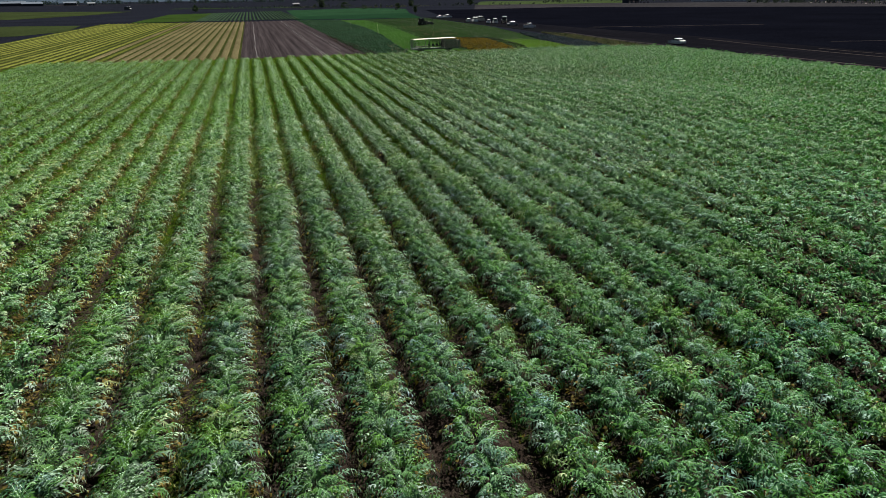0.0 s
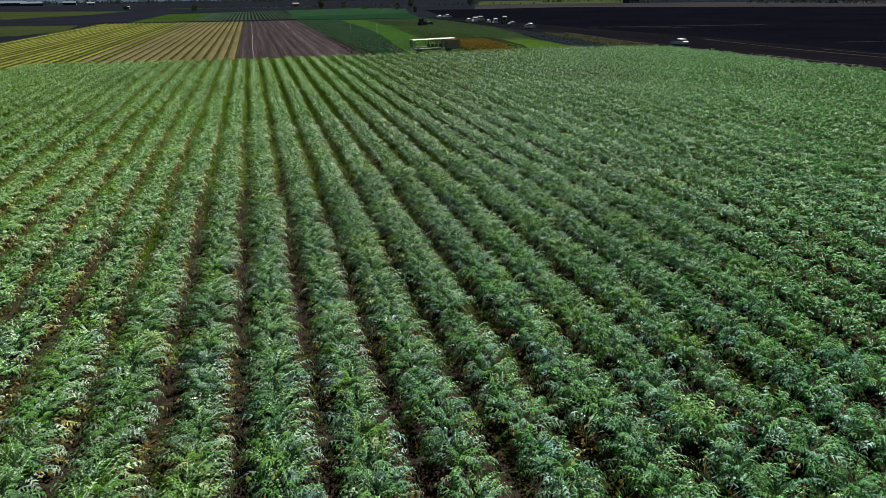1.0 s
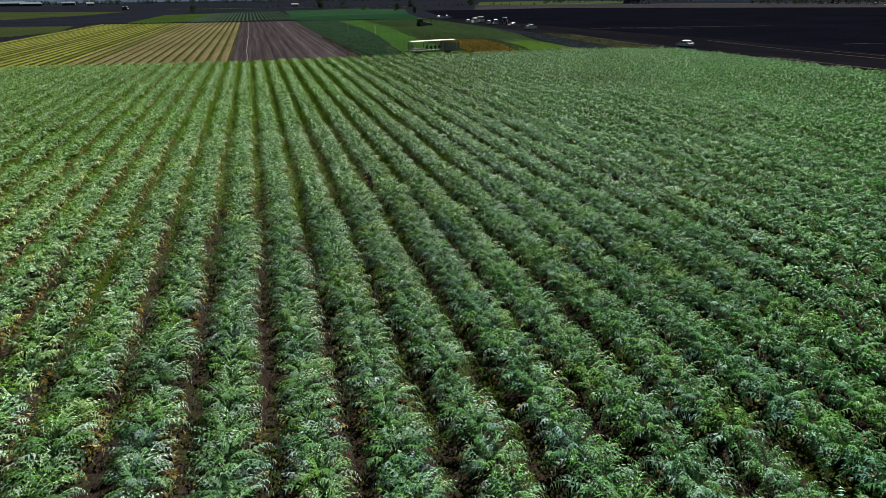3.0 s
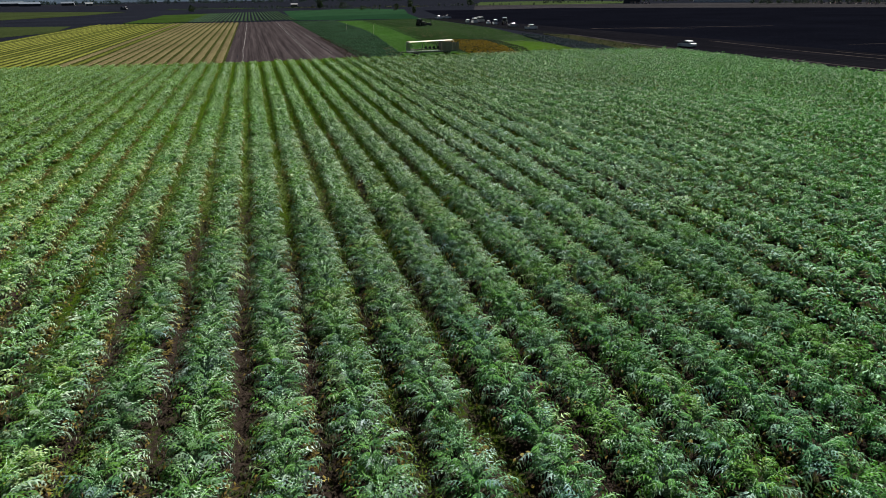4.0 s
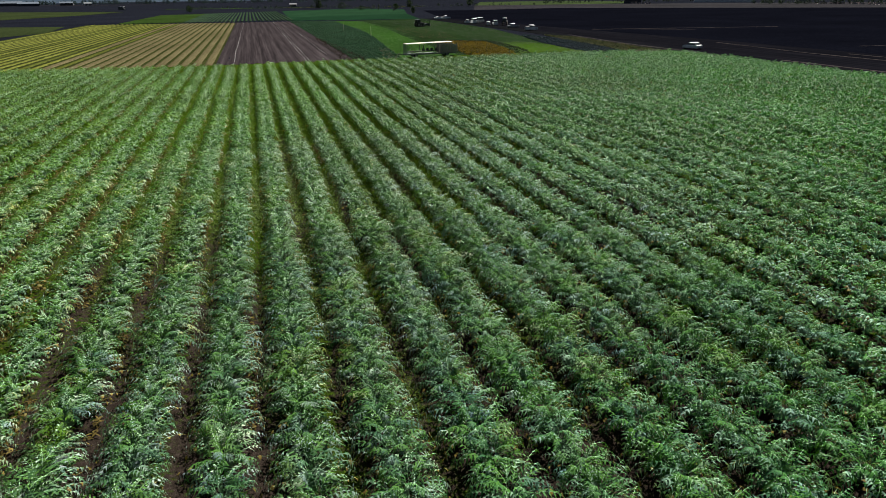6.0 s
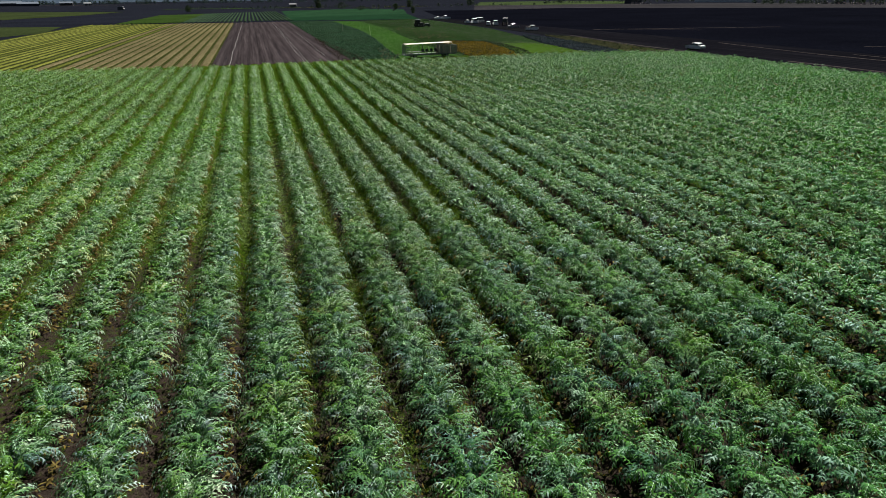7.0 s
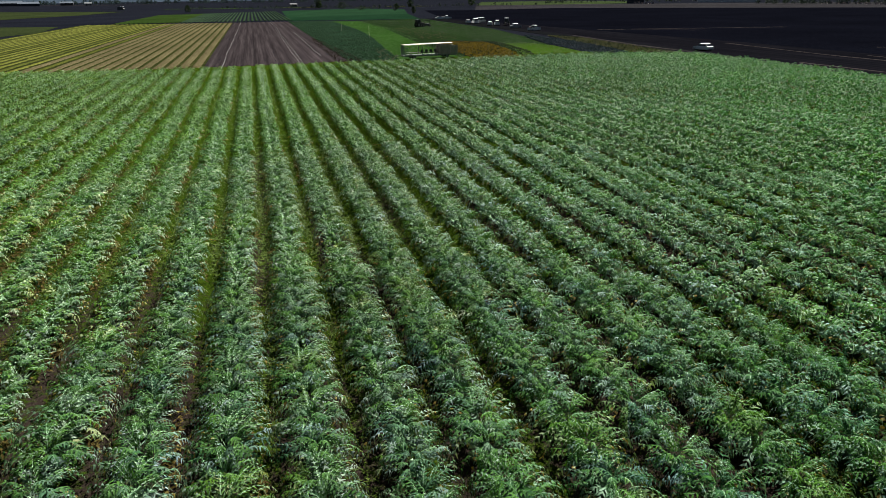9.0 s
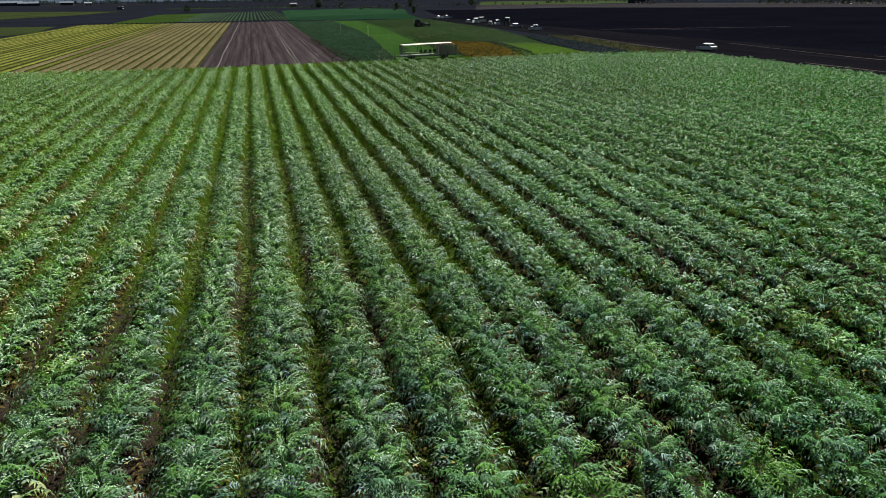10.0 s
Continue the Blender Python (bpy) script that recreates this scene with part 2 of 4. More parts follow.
def plant_leaves(rng, count, pairs, old, width, size=1.0, fill=1.0, ribbed=0.0, edge=0.62, wild=1.0, stray=1.0):
    """The leaves of one plant: (points, triangles, slot, tone) each. They rise from a leafy core and arch over."""
    out = []
    for j in range(count + old):
        f = ((j + 0.5) / count) ** 0.6
        if j < count:
            r0, low = 0.34 * f * rng.uniform(0.6, 1.2), 0.46 - 0.30 * f * rng.uniform(0.5, 1.1)
            start, end = 82 - 32 * f + rng.normal(0, 15) * stray, -34 - 36 * f + rng.normal(0, 22) * stray
            length, slot = size * (0.58 + 0.26 * f) * rng.uniform(0.68, 1.27), 0
        else:
            r0, low, start, end, length, slot = 0.25, rng.uniform(0.12, 0.36), rng.uniform(10, 50), rng.uniform(-75, -30), rng.uniform(0.7, 1.0), 1
        V, T, pale = frond(rng, length, start, end, pairs if slot == 0 else max(3, pairs - 4), width * (1.0 if slot == 0 else 0.7), fill, ribbed, (32, 54) if pairs > 2 else (45, 65), wild)
        along = np.clip(np.linalg.norm(V, axis=1) / length, 0, 1)
        a = j * 2.39996 + rng.normal(0, 0.4) if slot == 0 else math.pi * (j % 2) + rng.normal(0, 0.6)
        c, s = math.cos(a), math.sin(a)
        tilt = rng.normal(0, 0.3)
        x, y, z = V[:, 0] + r0, V[:, 1] * math.cos(tilt) - V[:, 2] * math.sin(tilt) * 0.5, V[:, 2] + V[:, 1] * math.sin(tilt)
        V = np.stack([x * c - y * s, x * s + y * c, z + low], 1)
        V[:, :2] += rng.normal(0, 0.06, 2)
        r = np.abs(V[:, 0])
        V[:, 0] = np.sign(V[:, 0]) * np.where(r < edge + 0.1 * slot, r, edge + 0.1 * slot + (r - edge - 0.1 * slot) * 0.36)
        V[:, 2] = np.maximum(V[:, 2], 0.02)
        # The rise with along paints the highlight on the arching outer leaf.
        out.append((V, T, np.where(pale, 2, slot), np.clip(0.5 * f - 0.28 + rng.uniform(-0.08, 0.66) + 0.32 * along + rng.normal(0, 0.05, len(V)), 0, 1)))
    return out


def joined(leaves, stalks=False):
    """All leaves of a plant as one set of points, triangles, slots and tones; with stalks they all grow from one stem."""
    V, T, S, W, k = [], [], [], [], 0
    if stalks:
        V, S, W, T, k = [np.array([(0, 0, 0.0), (0.02, 0, 0.12)])], [], [np.array((0.5, 0.5))], [], 2
    for v, t, slot, tone in leaves:
        V.append(v), T.append(t + k), S.append(slot), W.append(tone)
        if stalks:
            T.append(np.array([(0, 1, k + 1)])), S.append(np.array([2]))
        k += len(v)
    return np.concatenate(V), np.concatenate(T), np.concatenate(S), np.concatenate(W)


PLANT_RNG = np.random.default_rng(11)
NEAR = [plant_leaves(PLANT_RNG, 58, 7, (2, 4, 9)[i % 3], 0.130, 1.08, 0.42, 0.014, 0.76, 0.6, 0.55) for i in range(15)]
# Wider pale midribs also stand in for lit arcs of the leaf tops.
MIDDLE = [plant_leaves(PLANT_RNG, 34, 5, (1, 2, 6)[i % 3], 0.118, 1.04, 0.55, 0.020, 0.57, 0.6, 0.7) for i in range(15)]
FAR = [plant_leaves(PLANT_RNG, 23, 4, (1, 2, 5)[i % 3], 0.128, 1.08, 0.75, 0.026, 0.47, 0.6, 0.7) for i in range(15)]
DISTANT = [joined(plant_leaves(PLANT_RNG, 20, 2, (0, 1, 4)[i % 3], 0.160, 1.10, 0.85, 0.032, 0.45, 0.5, 0.7)) for i in range(12)]
SPARSE = [joined(plant_leaves(PLANT_RNG, 8, 2, 0, 0.36, 1.25)) for i in range(12)]


def whole_plants(kinds, calm, shift):
    """Whole plants as meshes; calm: how far the leaves of one plant differ in tone; shift: tone offset that stands in
    for the light at that distance.
    """
    return [mesh_of("plant", v, t, [LEAF, OLD_LEAF, MIDRIB], s, np.clip(shift + 0.46 + (w - 0.46) * calm, 0, 1)) for v, t, s, w in (joined(p, True) for p in kinds)]


# Sheen fades with distance by colour: far plants get lower, calmer tones.
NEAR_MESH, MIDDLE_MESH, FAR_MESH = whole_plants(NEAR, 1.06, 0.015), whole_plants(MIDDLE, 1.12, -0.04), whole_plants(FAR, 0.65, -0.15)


STEM_MESH = mesh_of("plant", [(0.05 * math.cos(a), 0.05 * math.sin(a), z) for z in (0, 0.4) for a in (0, 2.1, 4.2)],
                    [(0, 1, 4), (0, 4, 3), (1, 2, 5), (1, 5, 4), (2, 0, 3), (2, 3, 5), (3, 4, 5)], [MIDRIB])
LEAF_MESHES = {}


def leaf_meshes(kind):
    """The single leaves of one kind of plant, as meshes."""
    if kind not in LEAF_MESHES:
        LEAF_MESHES[kind] = [mesh_of("leaf", v, t, [LEAF, OLD_LEAF, MIDRIB], s, w) for v, t, s, w in NEAR[kind]]
    return LEAF_MESHES[kind]


def from_line(x, y):
    """Distance in plan from the stretch of field that lies nearest."""
    ax, ay, bx, by = 2.0, 8.0, 9.0, 26.0
    t = min(1, max(0, ((x - ax) * (bx - ax) + (y - ay) * (by - ay)) / ((bx - ax) ** 2 + (by - ay) ** 2)))
    return math.hypot(x - ax - t * (bx - ax), y - ay - t * (by - ay))


def crop_row(x, rng):
    """One row of the crop, a thing: its nearest plants are parts, the rest is one joined part."""
    row = new("artichoke_row")
    row.location = (x, 0, 0)
    tagged(row, "long hedge-like row of silvery green feathery artichoke plants", "crop row", "rows of the artichoke field")
    V, T, S, W, k = [], [], [], [], 0
    y, drift = FIELD_S + rng.uniform(0, 0.6), rng.uniform(0, 100)
    while y < field_end(x):
        px = rng.normal(0, 0.035) + 0.12 * noise.noise((x, y * 0.06 + drift, 0))
        size = 1.06 + 0.04 * min(1, max(0, (x - 5) / 8)) + 0.13 * noise.noise((x * 0.7, y * 0.4, 7)) + rng.normal(0, 0.065)
        if noise.noise((x * 0.9, y * 0.5, 31)) > 0.6:
            size *= 0.78
        d = from_line(x, y)
        wilt = 2 if rng.random() < 0.55 - 0.045 * max(0, x + 8) else int(rng.integers(2))
        turn = math.pi * int(rng.integers(2)) + rng.normal(0, 0.16)
        east = min(1, max(0, (x + 3) / 6)) * min(1, max(0, (22 - d) / 8))
        seen = -10 - 0.34 * y < x < 14 + 1.25 * y and y > 4
        if seen and d < 58:
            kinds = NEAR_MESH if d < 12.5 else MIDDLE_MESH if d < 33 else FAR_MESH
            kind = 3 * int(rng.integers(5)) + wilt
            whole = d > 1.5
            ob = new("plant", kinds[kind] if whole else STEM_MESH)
            ob.parent = row
            if not whole:
                for me in leaf_meshes(kind):
                    new("leaf", me).parent = ob
            ob.location, ob.rotation_euler, ob.scale = (px, y, 0.02), (0, 0, turn), (size * (1.04 + 0.02 * east + 0.15 * min(1, max(0, (4 + 6 * (y > 45) - x) / 7)) * min(1, max(0, (d - 6) / 10))), size * 1.04, size * (1 + 0.06 * east) * rng.uniform(0.95, 1.13))
        else:
            v, t, s, w = (DISTANT if seen or d < 34 else SPARSE)[3 * int(rng.integers(4)) + wilt]
            # Farthest plants: low even tones in place of sheen lost with distance.
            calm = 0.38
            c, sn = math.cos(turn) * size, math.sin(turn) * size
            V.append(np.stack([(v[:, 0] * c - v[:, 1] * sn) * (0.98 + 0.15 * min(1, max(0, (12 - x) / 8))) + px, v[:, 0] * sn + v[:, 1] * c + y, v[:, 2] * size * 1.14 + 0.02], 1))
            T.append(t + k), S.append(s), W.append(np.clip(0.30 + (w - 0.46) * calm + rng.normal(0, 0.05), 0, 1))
            k += len(v)
        y += (1.06 if seen or d < 34 else 1.1) + rng.normal(0, 0.13)
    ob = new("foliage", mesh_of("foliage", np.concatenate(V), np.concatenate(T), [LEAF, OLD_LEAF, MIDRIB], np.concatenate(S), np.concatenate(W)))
    ob.parent = row
    tagged(ob, kind="stuff")


CROP_RNG = np.random.default_rng(5)
for k in range(-19, 39):
    crop_row(FURROW + ROW_STEP * (k + 0.5), CROP_RNG)


# Stretches of furrow, by furrow and from where to where, that are overgrown or bare.
OVERGROWN = [(2, 29, 64), (2, 17, 23), (3, 33, 38), (3, 41, 53), (3, 24, 30), (1, 41, 62), (0, 41, 58), (0, 33, 35), (-1, 41, 56), (-2, 36, 44),
             (-2, 21, 23), (-2, 14, 16), (-3, 20, 23), (-4, 17, 21), (-4, 34, 40), (4, 29, 35), (4, 42, 50), (5, 44, 58), (-3, 40, 46)]
BARE = [(2, 24, 28.5), (3, 38.5, 41), (3, 30.5, 33), (1, 12, 40), (0, 9, 32), (0, 35.5, 40), (-1, 18, 40), (-2, 16.5, 20), (-2, 24, 34), (-3, 12, 19.5), (-3, 24, 36), (-4, 22, 33), (4, 36, 41), (5, 20, 42)]


def weediness(k, y):
    """How thickly weeds grow in furrow k at y: below 0 none."""
    w = noise.noise((k * 3.7, y * 0.07, 2)) + 0.5 * noise.noise((k * 5.1, y * 0.4, 9)) + min(0.45, max(-0.1, 0.018 * (y - 34)))
    w += (0.2 if k < -2 else 0) + (0.35 if k < 6 and y > 42 else 0)
    if any(k == f and a < y < b for f, a, b in OVERGROWN):
        w = 0.55 + 0.5 * noise.noise((k * 5.1, y * 0.6, 9))
    elif any(k == f and a < y < b for f, a, b in BARE):
        w -= 0.55
    return w


def furrow_weeds(rng):
    """Low weeds in the furrows, thick in some stretches."""
    V, T = [], []
    for k in range(-12, 22):
        x0 = FURROW + ROW_STEP * k
        for y in [*np.arange(6, 62, 0.045), *np.arange(62, 112, 0.12)]:
            d = from_line(x0, y)
            if d > 26 and rng.random() < 0.55:
                continue
            if d > 75 or not -10 - 0.34 * y < x0 < 14 + 1.25 * y:
                continue
            w = weediness(k, y)
            if w < 0:
                continue
            lush = min(1.0, 0.55 + w) * (1.35 if y > 40 or k < -2 else 1.0)
            c = np.array((x0 + rng.normal(0, 0.17 + 0.06 * lush), y + rng.uniform(-0.1, 0.1), -0.09))
            for j in range(7):
                a, l = rng.uniform(0, 2 * math.pi), rng.uniform(0.08, 0.26) * lush
                out = np.array((math.cos(a), math.sin(a), 0))
                side = np.array((-math.sin(a), math.cos(a), 0)) * 0.026 * lush
                i = len(V)
                V += [c - side, c + side, c + out * l + np.array((0, 0, rng.uniform(0.03, 0.14)))]
                T.append((i, i + 1, i + 2))
    ob = new("furrow_weeds", mesh_of("furrow_weeds", V, T, [WEED]))
    tagged(ob, "low yellow-green weeds growing in the soil furrows", "weeds", kind="stuff")


furrow_weeds(np.random.default_rng(8))
LITTER = leaf_material("dead_leaf", (0.034, 0.024, 0.008), (0.076, 0.059, 0.016), (0.132, 0.110, 0.036), 0.85, 0.05, 0.2)


def dead_leaves(rng):
    """Withered leaves lying at the foot of the rows, most of all in the west."""
    V, T = [], []
    for k in range(-10, 9):
        x0 = FURROW + ROW_STEP * k
        for y in np.arange(8, 62, 0.06):
            if not -10 - 0.34 * y < x0 < 14 + 1.25 * y:
                continue
            for flank in (-1, 1):
                if noise.noise((k * 2.3 + flank * 7.7, y * 0.35, 4)) < 0.05 + 0.03 * max(-4, k) + 0.07 * max(0, k) + rng.uniform(-0.1, 0.2):
                    continue
                c = np.array((x0 + flank * rng.uniform(0.26, 0.56), y + rng.uniform(-0.1, 0.1), rng.uniform(-0.03, 0.16)))
                for j in range(3):
                    a, l, w = rng.uniform(0, 2 * math.pi), rng.uniform(0.10, 0.26), rng.uniform(0.02, 0.045)
                    out, side = np.array((math.cos(a), math.sin(a), rng.uniform(-0.3, 0.5))), np.array((-math.sin(a), math.cos(a), rng.uniform(-0.4, 0.4)))
                    i = len(V)
                    V += [c, c + out * l * 0.5 + side * w, c + out * l - np.array((0, 0, 0.04)), c + out * l * 0.5 - side * w]
                    T += [(i, i + 1, i + 2), (i, i + 2, i + 3)]
    ob = new("dead_leaves", mesh_of("dead_leaves", V, T, [LITTER]))
    tagged(ob, "withered golden brown leaves lying at the foot of the crop rows", "dead leaves", kind="stuff")


dead_leaves(np.random.default_rng(12))


def furrow_clods(rng):
    """Lumps of earth in the furrows."""
    V, T = [], []
    for k in range(-8, 14):
        x0 = FURROW + ROW_STEP * k
        for y in np.arange(9, 48, 0.085):
            if not -10 - 0.34 * y < x0 < 14 + 1.25 * y:
                continue
            c = np.array((x0 + rng.normal(0, 0.2), y + rng.uniform(-0.1, 0.1), -0.07))
            r = rng.uniform(0.015, 0.06)
            i = len(V)
            for dx, dy, dz in ((1, 0, 0), (0, 1, 0), (-1, 0, 0), (0, -1, 0), (0, 0, 0.8)):
                V.append(c + np.array((dx, dy, dz)) * r * rng.uniform(0.7, 1.3, 3) + np.array((0, 0, 0.01)))
            T += [(i, i + 1, i + 4), (i + 1, i + 2, i + 4), (i + 2, i + 3, i + 4), (i + 3, i, i + 4)]
    ob = new("soil_clods", mesh_of("soil_clods", V, T, [SOIL]))
    tagged(ob, "crumbly brown lumps of earth in the furrows", "clods", kind="stuff")


furrow_clods(np.random.default_rng(9))

# ---- fields beyond ----
YELLOW_BED = [ground_material("yellow_bed", (0.034, 0.042, 0.008), (0.072, 0.080, 0.017), (0.125, 0.130, 0.036), 2.2, 0.05, 0.5, 0.9, 0.15),
              ground_material("olive_bed", (0.022, 0.03, 0.006), (0.042, 0.05, 0.011), (0.07, 0.076, 0.02), 2.2, 0.05, 0.5, 0.9, 0.15),
              ground_material("straw_bed", (0.036, 0.031, 0.015), (0.064, 0.056, 0.029), (0.10, 0.088, 0.05), 2.2, 0.05, 0.5, 0.9, 0.15)]
BED_GAP = ground_material("bed_gap", (0.011, 0.014, 0.0045), (0.020, 0.024, 0.0075), (0.033, 0.036, 0.013), 2.0, 0.1, 0.3)
GREEN_BED = ground_material("green_bed", (0.0091, 0.0182, 0.0104), (0.0156, 0.0286, 0.01625), (0.0247, 0.0416, 0.0234), 2.0, 0.05, 0.6, 0.9, 0.2)
BRIGHT = ground_material("bright_crop", (0.008, 0.026, 0.004), (0.014, 0.039, 0.007), (0.022, 0.052, 0.011), 1.5, 0.06, 0.4)
LIME = ground_material("lime_crop", (0.012, 0.03, 0.003), (0.02, 0.045, 0.005), (0.03, 0.06, 0.009), 1.5, 0.06, 0.4)
DIM_OLIVE = ground_material("dim_olive_crop", (0.0052, 0.0115, 0.0040), (0.0085, 0.0180, 0.0062), (0.0145, 0.0250, 0.0090), 1.0, 0.05, 0.4)
OLIVE = ground_material("olive_crop", (0.008, 0.016, 0.0035), (0.013, 0.026, 0.006), (0.022, 0.036, 0.009), 1.0, 0.05, 0.4)
DULL = ground_material("dull_grass", (0.010, 0.015, 0.006), (0.016, 0.023, 0.009), (0.025, 0.032, 0.013), 1.0, 0.04, 0.4)
BLUE_CROP = leaf_material("blue_crop_leaf", (0.005, 0.012, 0.025), (0.009, 0.020, 0.038), (0.017, 0.034, 0.056), 0.85, 0.05, 0.15)
ORANGE = leaf_material("orange_flower", (0.080, 0.058, 0.005), (0.150, 0.098, 0.008), (0.22, 0.165, 0.018), 0.85, 0.05, 0.15)
PALE_BUSH = leaf_material("pale_bush_leaf", (0.046, 0.054, 0.038), (0.084, 0.088, 0.067), (0.150, 0.146, 0.120), 0.85, 0.05, 0.15)
DARK_CROP = leaf_material("dark_crop_leaf", (0.0102, 0.036, 0.0198), (0.0156, 0.0504, 0.0288), (0.0288, 0.072, 0.0384), 0.85, 0.05, 0.15)
DRY = leaf_material("dry_weed", (0.010, 0.007, 0.006), (0.02, 0.013, 0.010), (0.035, 0.026, 0.016), 0.85, 0.05, 0.15)
VERGE = ground_material("pale_track", (0.017, 0.0145, 0.0145), (0.034, 0.029, 0.029), (0.060, 0.052, 0.051), 1.5, 0.1, 0.1)
MEADOW = ground_material("meadow_grass", (0.011, 0.018, 0.008), (0.021, 0.032, 0.013), (0.036, 0.050, 0.020), 0.3, 0.03, 0.5)
HOSE = plain("pale_hose", (0.14, 0.135, 0.14), 0.6)


def veg_bed(name, x, y0, y1, wide, high, mat, rng, label, group, lean=0.0):
    """A long low bed of young vegetables with a lumpy top."""
    ys = np.linspace(y0, y1, int((y1 - y0) / 1.4))
    u = np.array((-0.5, -0.42, -0.2, 0.05, 0.25, 0.43, 0.5)) * wide
    h = np.array((-0.05, 0.6, 0.95, 1.0, 0.9, 0.6, -0.05)) * high
    U, Y = np.meshgrid(u, ys)
    Z = np.tile(h, (len(ys), 1)) * (1 + rng.normal(0, 0.28, U.shape)) - 0.12
    U = U + rng.normal(0, 0.05, U.shape)
    V = np.stack([U + lean * (Y - y0), Y, Z], -1).reshape(-1, 3)
    n = len(u)
    i = (np.arange(len(ys) - 1)[:, None] * n + np.arange(n - 1)[None]).ravel()
    T = np.concatenate([np.stack([i, i + 1, i + n + 1], 1), np.stack([i, i + n + 1, i + n], 1)])
    ob = new(name, mesh_of(name, V, T, [mat]))
    ob.location.x = x
    return tagged(ob, label, "crop bed", group)


def inside(P, corners):
    ok = np.zeros(len(P), bool)
    j = len(corners) - 1
    for i in range(len(corners)):
        (xi, yi), (xj, yj) = corners[i], corners[j]
        cross = ((yi > P[:, 1]) != (yj > P[:, 1])) & (P[:, 0] < (xj - xi) * (P[:, 1] - yi) / (yj - yi + 1e-9) + xi)
        ok ^= cross
        j = i
    return ok


def tufts(name, corners, density, high, spread, mat, rng, label, category, leaves=6, z=-0.12):
    """Many small leafy clumps strewn over a piece of land, one object of stuff."""
    c = np.array(corners)
    lo, hi = c.min(0), c.max(0)
    P = rng.uniform(lo, hi, (int(density * np.prod(hi - lo)), 2))
    P = P[inside(P, corners)]
    n = len(P)
    a = rng.uniform(0, 2 * np.pi, (n, leaves))
    l = rng.uniform(0.5, 1.2, (n, leaves)) * spread
    hgt = rng.uniform(0.4, 1.15, (n, leaves)) * high
    base = np.repeat(np.concatenate([P, np.full((n, 1), z)], 1)[:, None], leaves, 1)
    side = np.stack([-np.sin(a), np.cos(a), 0 * a], -1) * spread * 0.35
    top = base + np.stack([np.cos(a) * l, np.sin(a) * l, hgt], -1)
    V = np.stack([base - side, base + side + [0, 0, high * 0.3], top], 2).reshape(-1, 3)
    T = np.arange(len(V)).reshape(-1, 3)
    ob = new(name, mesh_of(name, V, T, [mat]))
    return tagged(ob, label, category, kind="stuff")


FIELD_RNG = np.random.default_rng(21)
patch("bed_field", [(-68, 124), (-3, 121), (-3, 333), (-71, 346)], -0.13, BED_GAP, "dark weedy soil between yellow-green vegetable beds", "soil")
for k in range(31):
    x = -4.2 - 2.1 * k
    kind = 2 if k < 11 else (2, 1, 2, 0, 1)[k - 11] if k < 16 else (1 if FIELD_RNG.random() < 0.25 else 0)
    y0 = 123 + 0.05 * -x
    veg_bed("vegetable_bed", x, y0, 332 + 0.2 * -x, 1.4 if kind == 2 else 0.9, 0.12, YELLOW_BED[kind], FIELD_RNG,
            ("long low bed of dry straw-coloured crop remains", "long low bed of olive green young vegetables", "long low bed of yellow-green young vegetables")[(2, 1, 0)[kind]],
            "beds of the striped field")


def ploughed_field():
    """Bare ridged earth."""
    xs = np.arange(-3, 22.6, 0.35)
    ys = np.arange(118, 334, 2.0)
    X, Y = np.meshgrid(xs, ys)
    r = np.random.default_rng(4)
    Z = -0.06 + 0.11 * np.cos(X / 2.1 * 2 * np.pi) + 0.05 * np.cos(X / 0.7 * 2 * np.pi) + r.normal(0, 0.03, X.shape)
    V = np.stack([X, Y, Z], -1).reshape(-1, 3)
    n = len(xs)
    i = (np.arange(len(ys) - 1)[:, None] * n + np.arange(n - 1)[None]).ravel()
    T = np.concatenate([np.stack([i, i + 1, i + n + 1], 1), np.stack([i, i + n + 1, i + n], 1)])
    tagged(new("ploughed_field", mesh_of("ploughed_field", V, T, [PLOUGHED])), "bare brown ploughed field in long straight ridges", "field", kind="structure")


ploughed_field()


def hose(x0, y0, x1, y1, rng):
    """A pale irrigation hose laid along the ploughed ridges."""
    cu = bpy.data.curves.new("irrigation_hose", "CURVE")
    cu.dimensions, cu.bevel_depth, cu.bevel_resolution = "3D", 0.028, 1
    sp = cu.splines.new("POLY")
    n = 40
    sp.points.add(n - 1)
    for i in range(n):
        f = i / (n - 1)
        sp.points[i].co = (x0 + (x1 - x0) * f + 0.25 * noise.noise((f * 9, x0, 0)), y0 + (y1 - y0) * f, 0.08, 1)
    cu.materials.append(HOSE)
    tagged(new("irrigation_hose", cu), "pale thin irrigation hose lying along bare brown soil", "hose", "hoses on the ploughed field")


hose(0.1, 123, 0.7, 326, FIELD_RNG)
hose(13.0, 122, 14.2, 322, FIELD_RNG)
hose(13.6, 122, 14.5, 300, FIELD_RNG)
hose(18.0, 138, 18.8, 232, FIELD_RNG)

dark_strip = [(22, 118), (30.5, 118), (33.3, 149), (38, 190), (41.5, 235), (43, 326), (22.5, 330)]
bright_land = [(30.5, 118), (43, 120), (44.5, 158), (47, 190), (52, 240), (54.5, 320), (43, 326), (41.5, 235), (38, 190), (33.3, 149)]
patch("dark_green_field", dark_strip, -0.13, DARK_GRASS, "dark ground under a leafy dark green crop", "soil")
tufts("dark_green_crop", dark_strip, 2.6, 0.24, 0.34, DARK_CROP, FIELD_RNG, "dense dark green leafy crop beside the ploughed field", "crop")
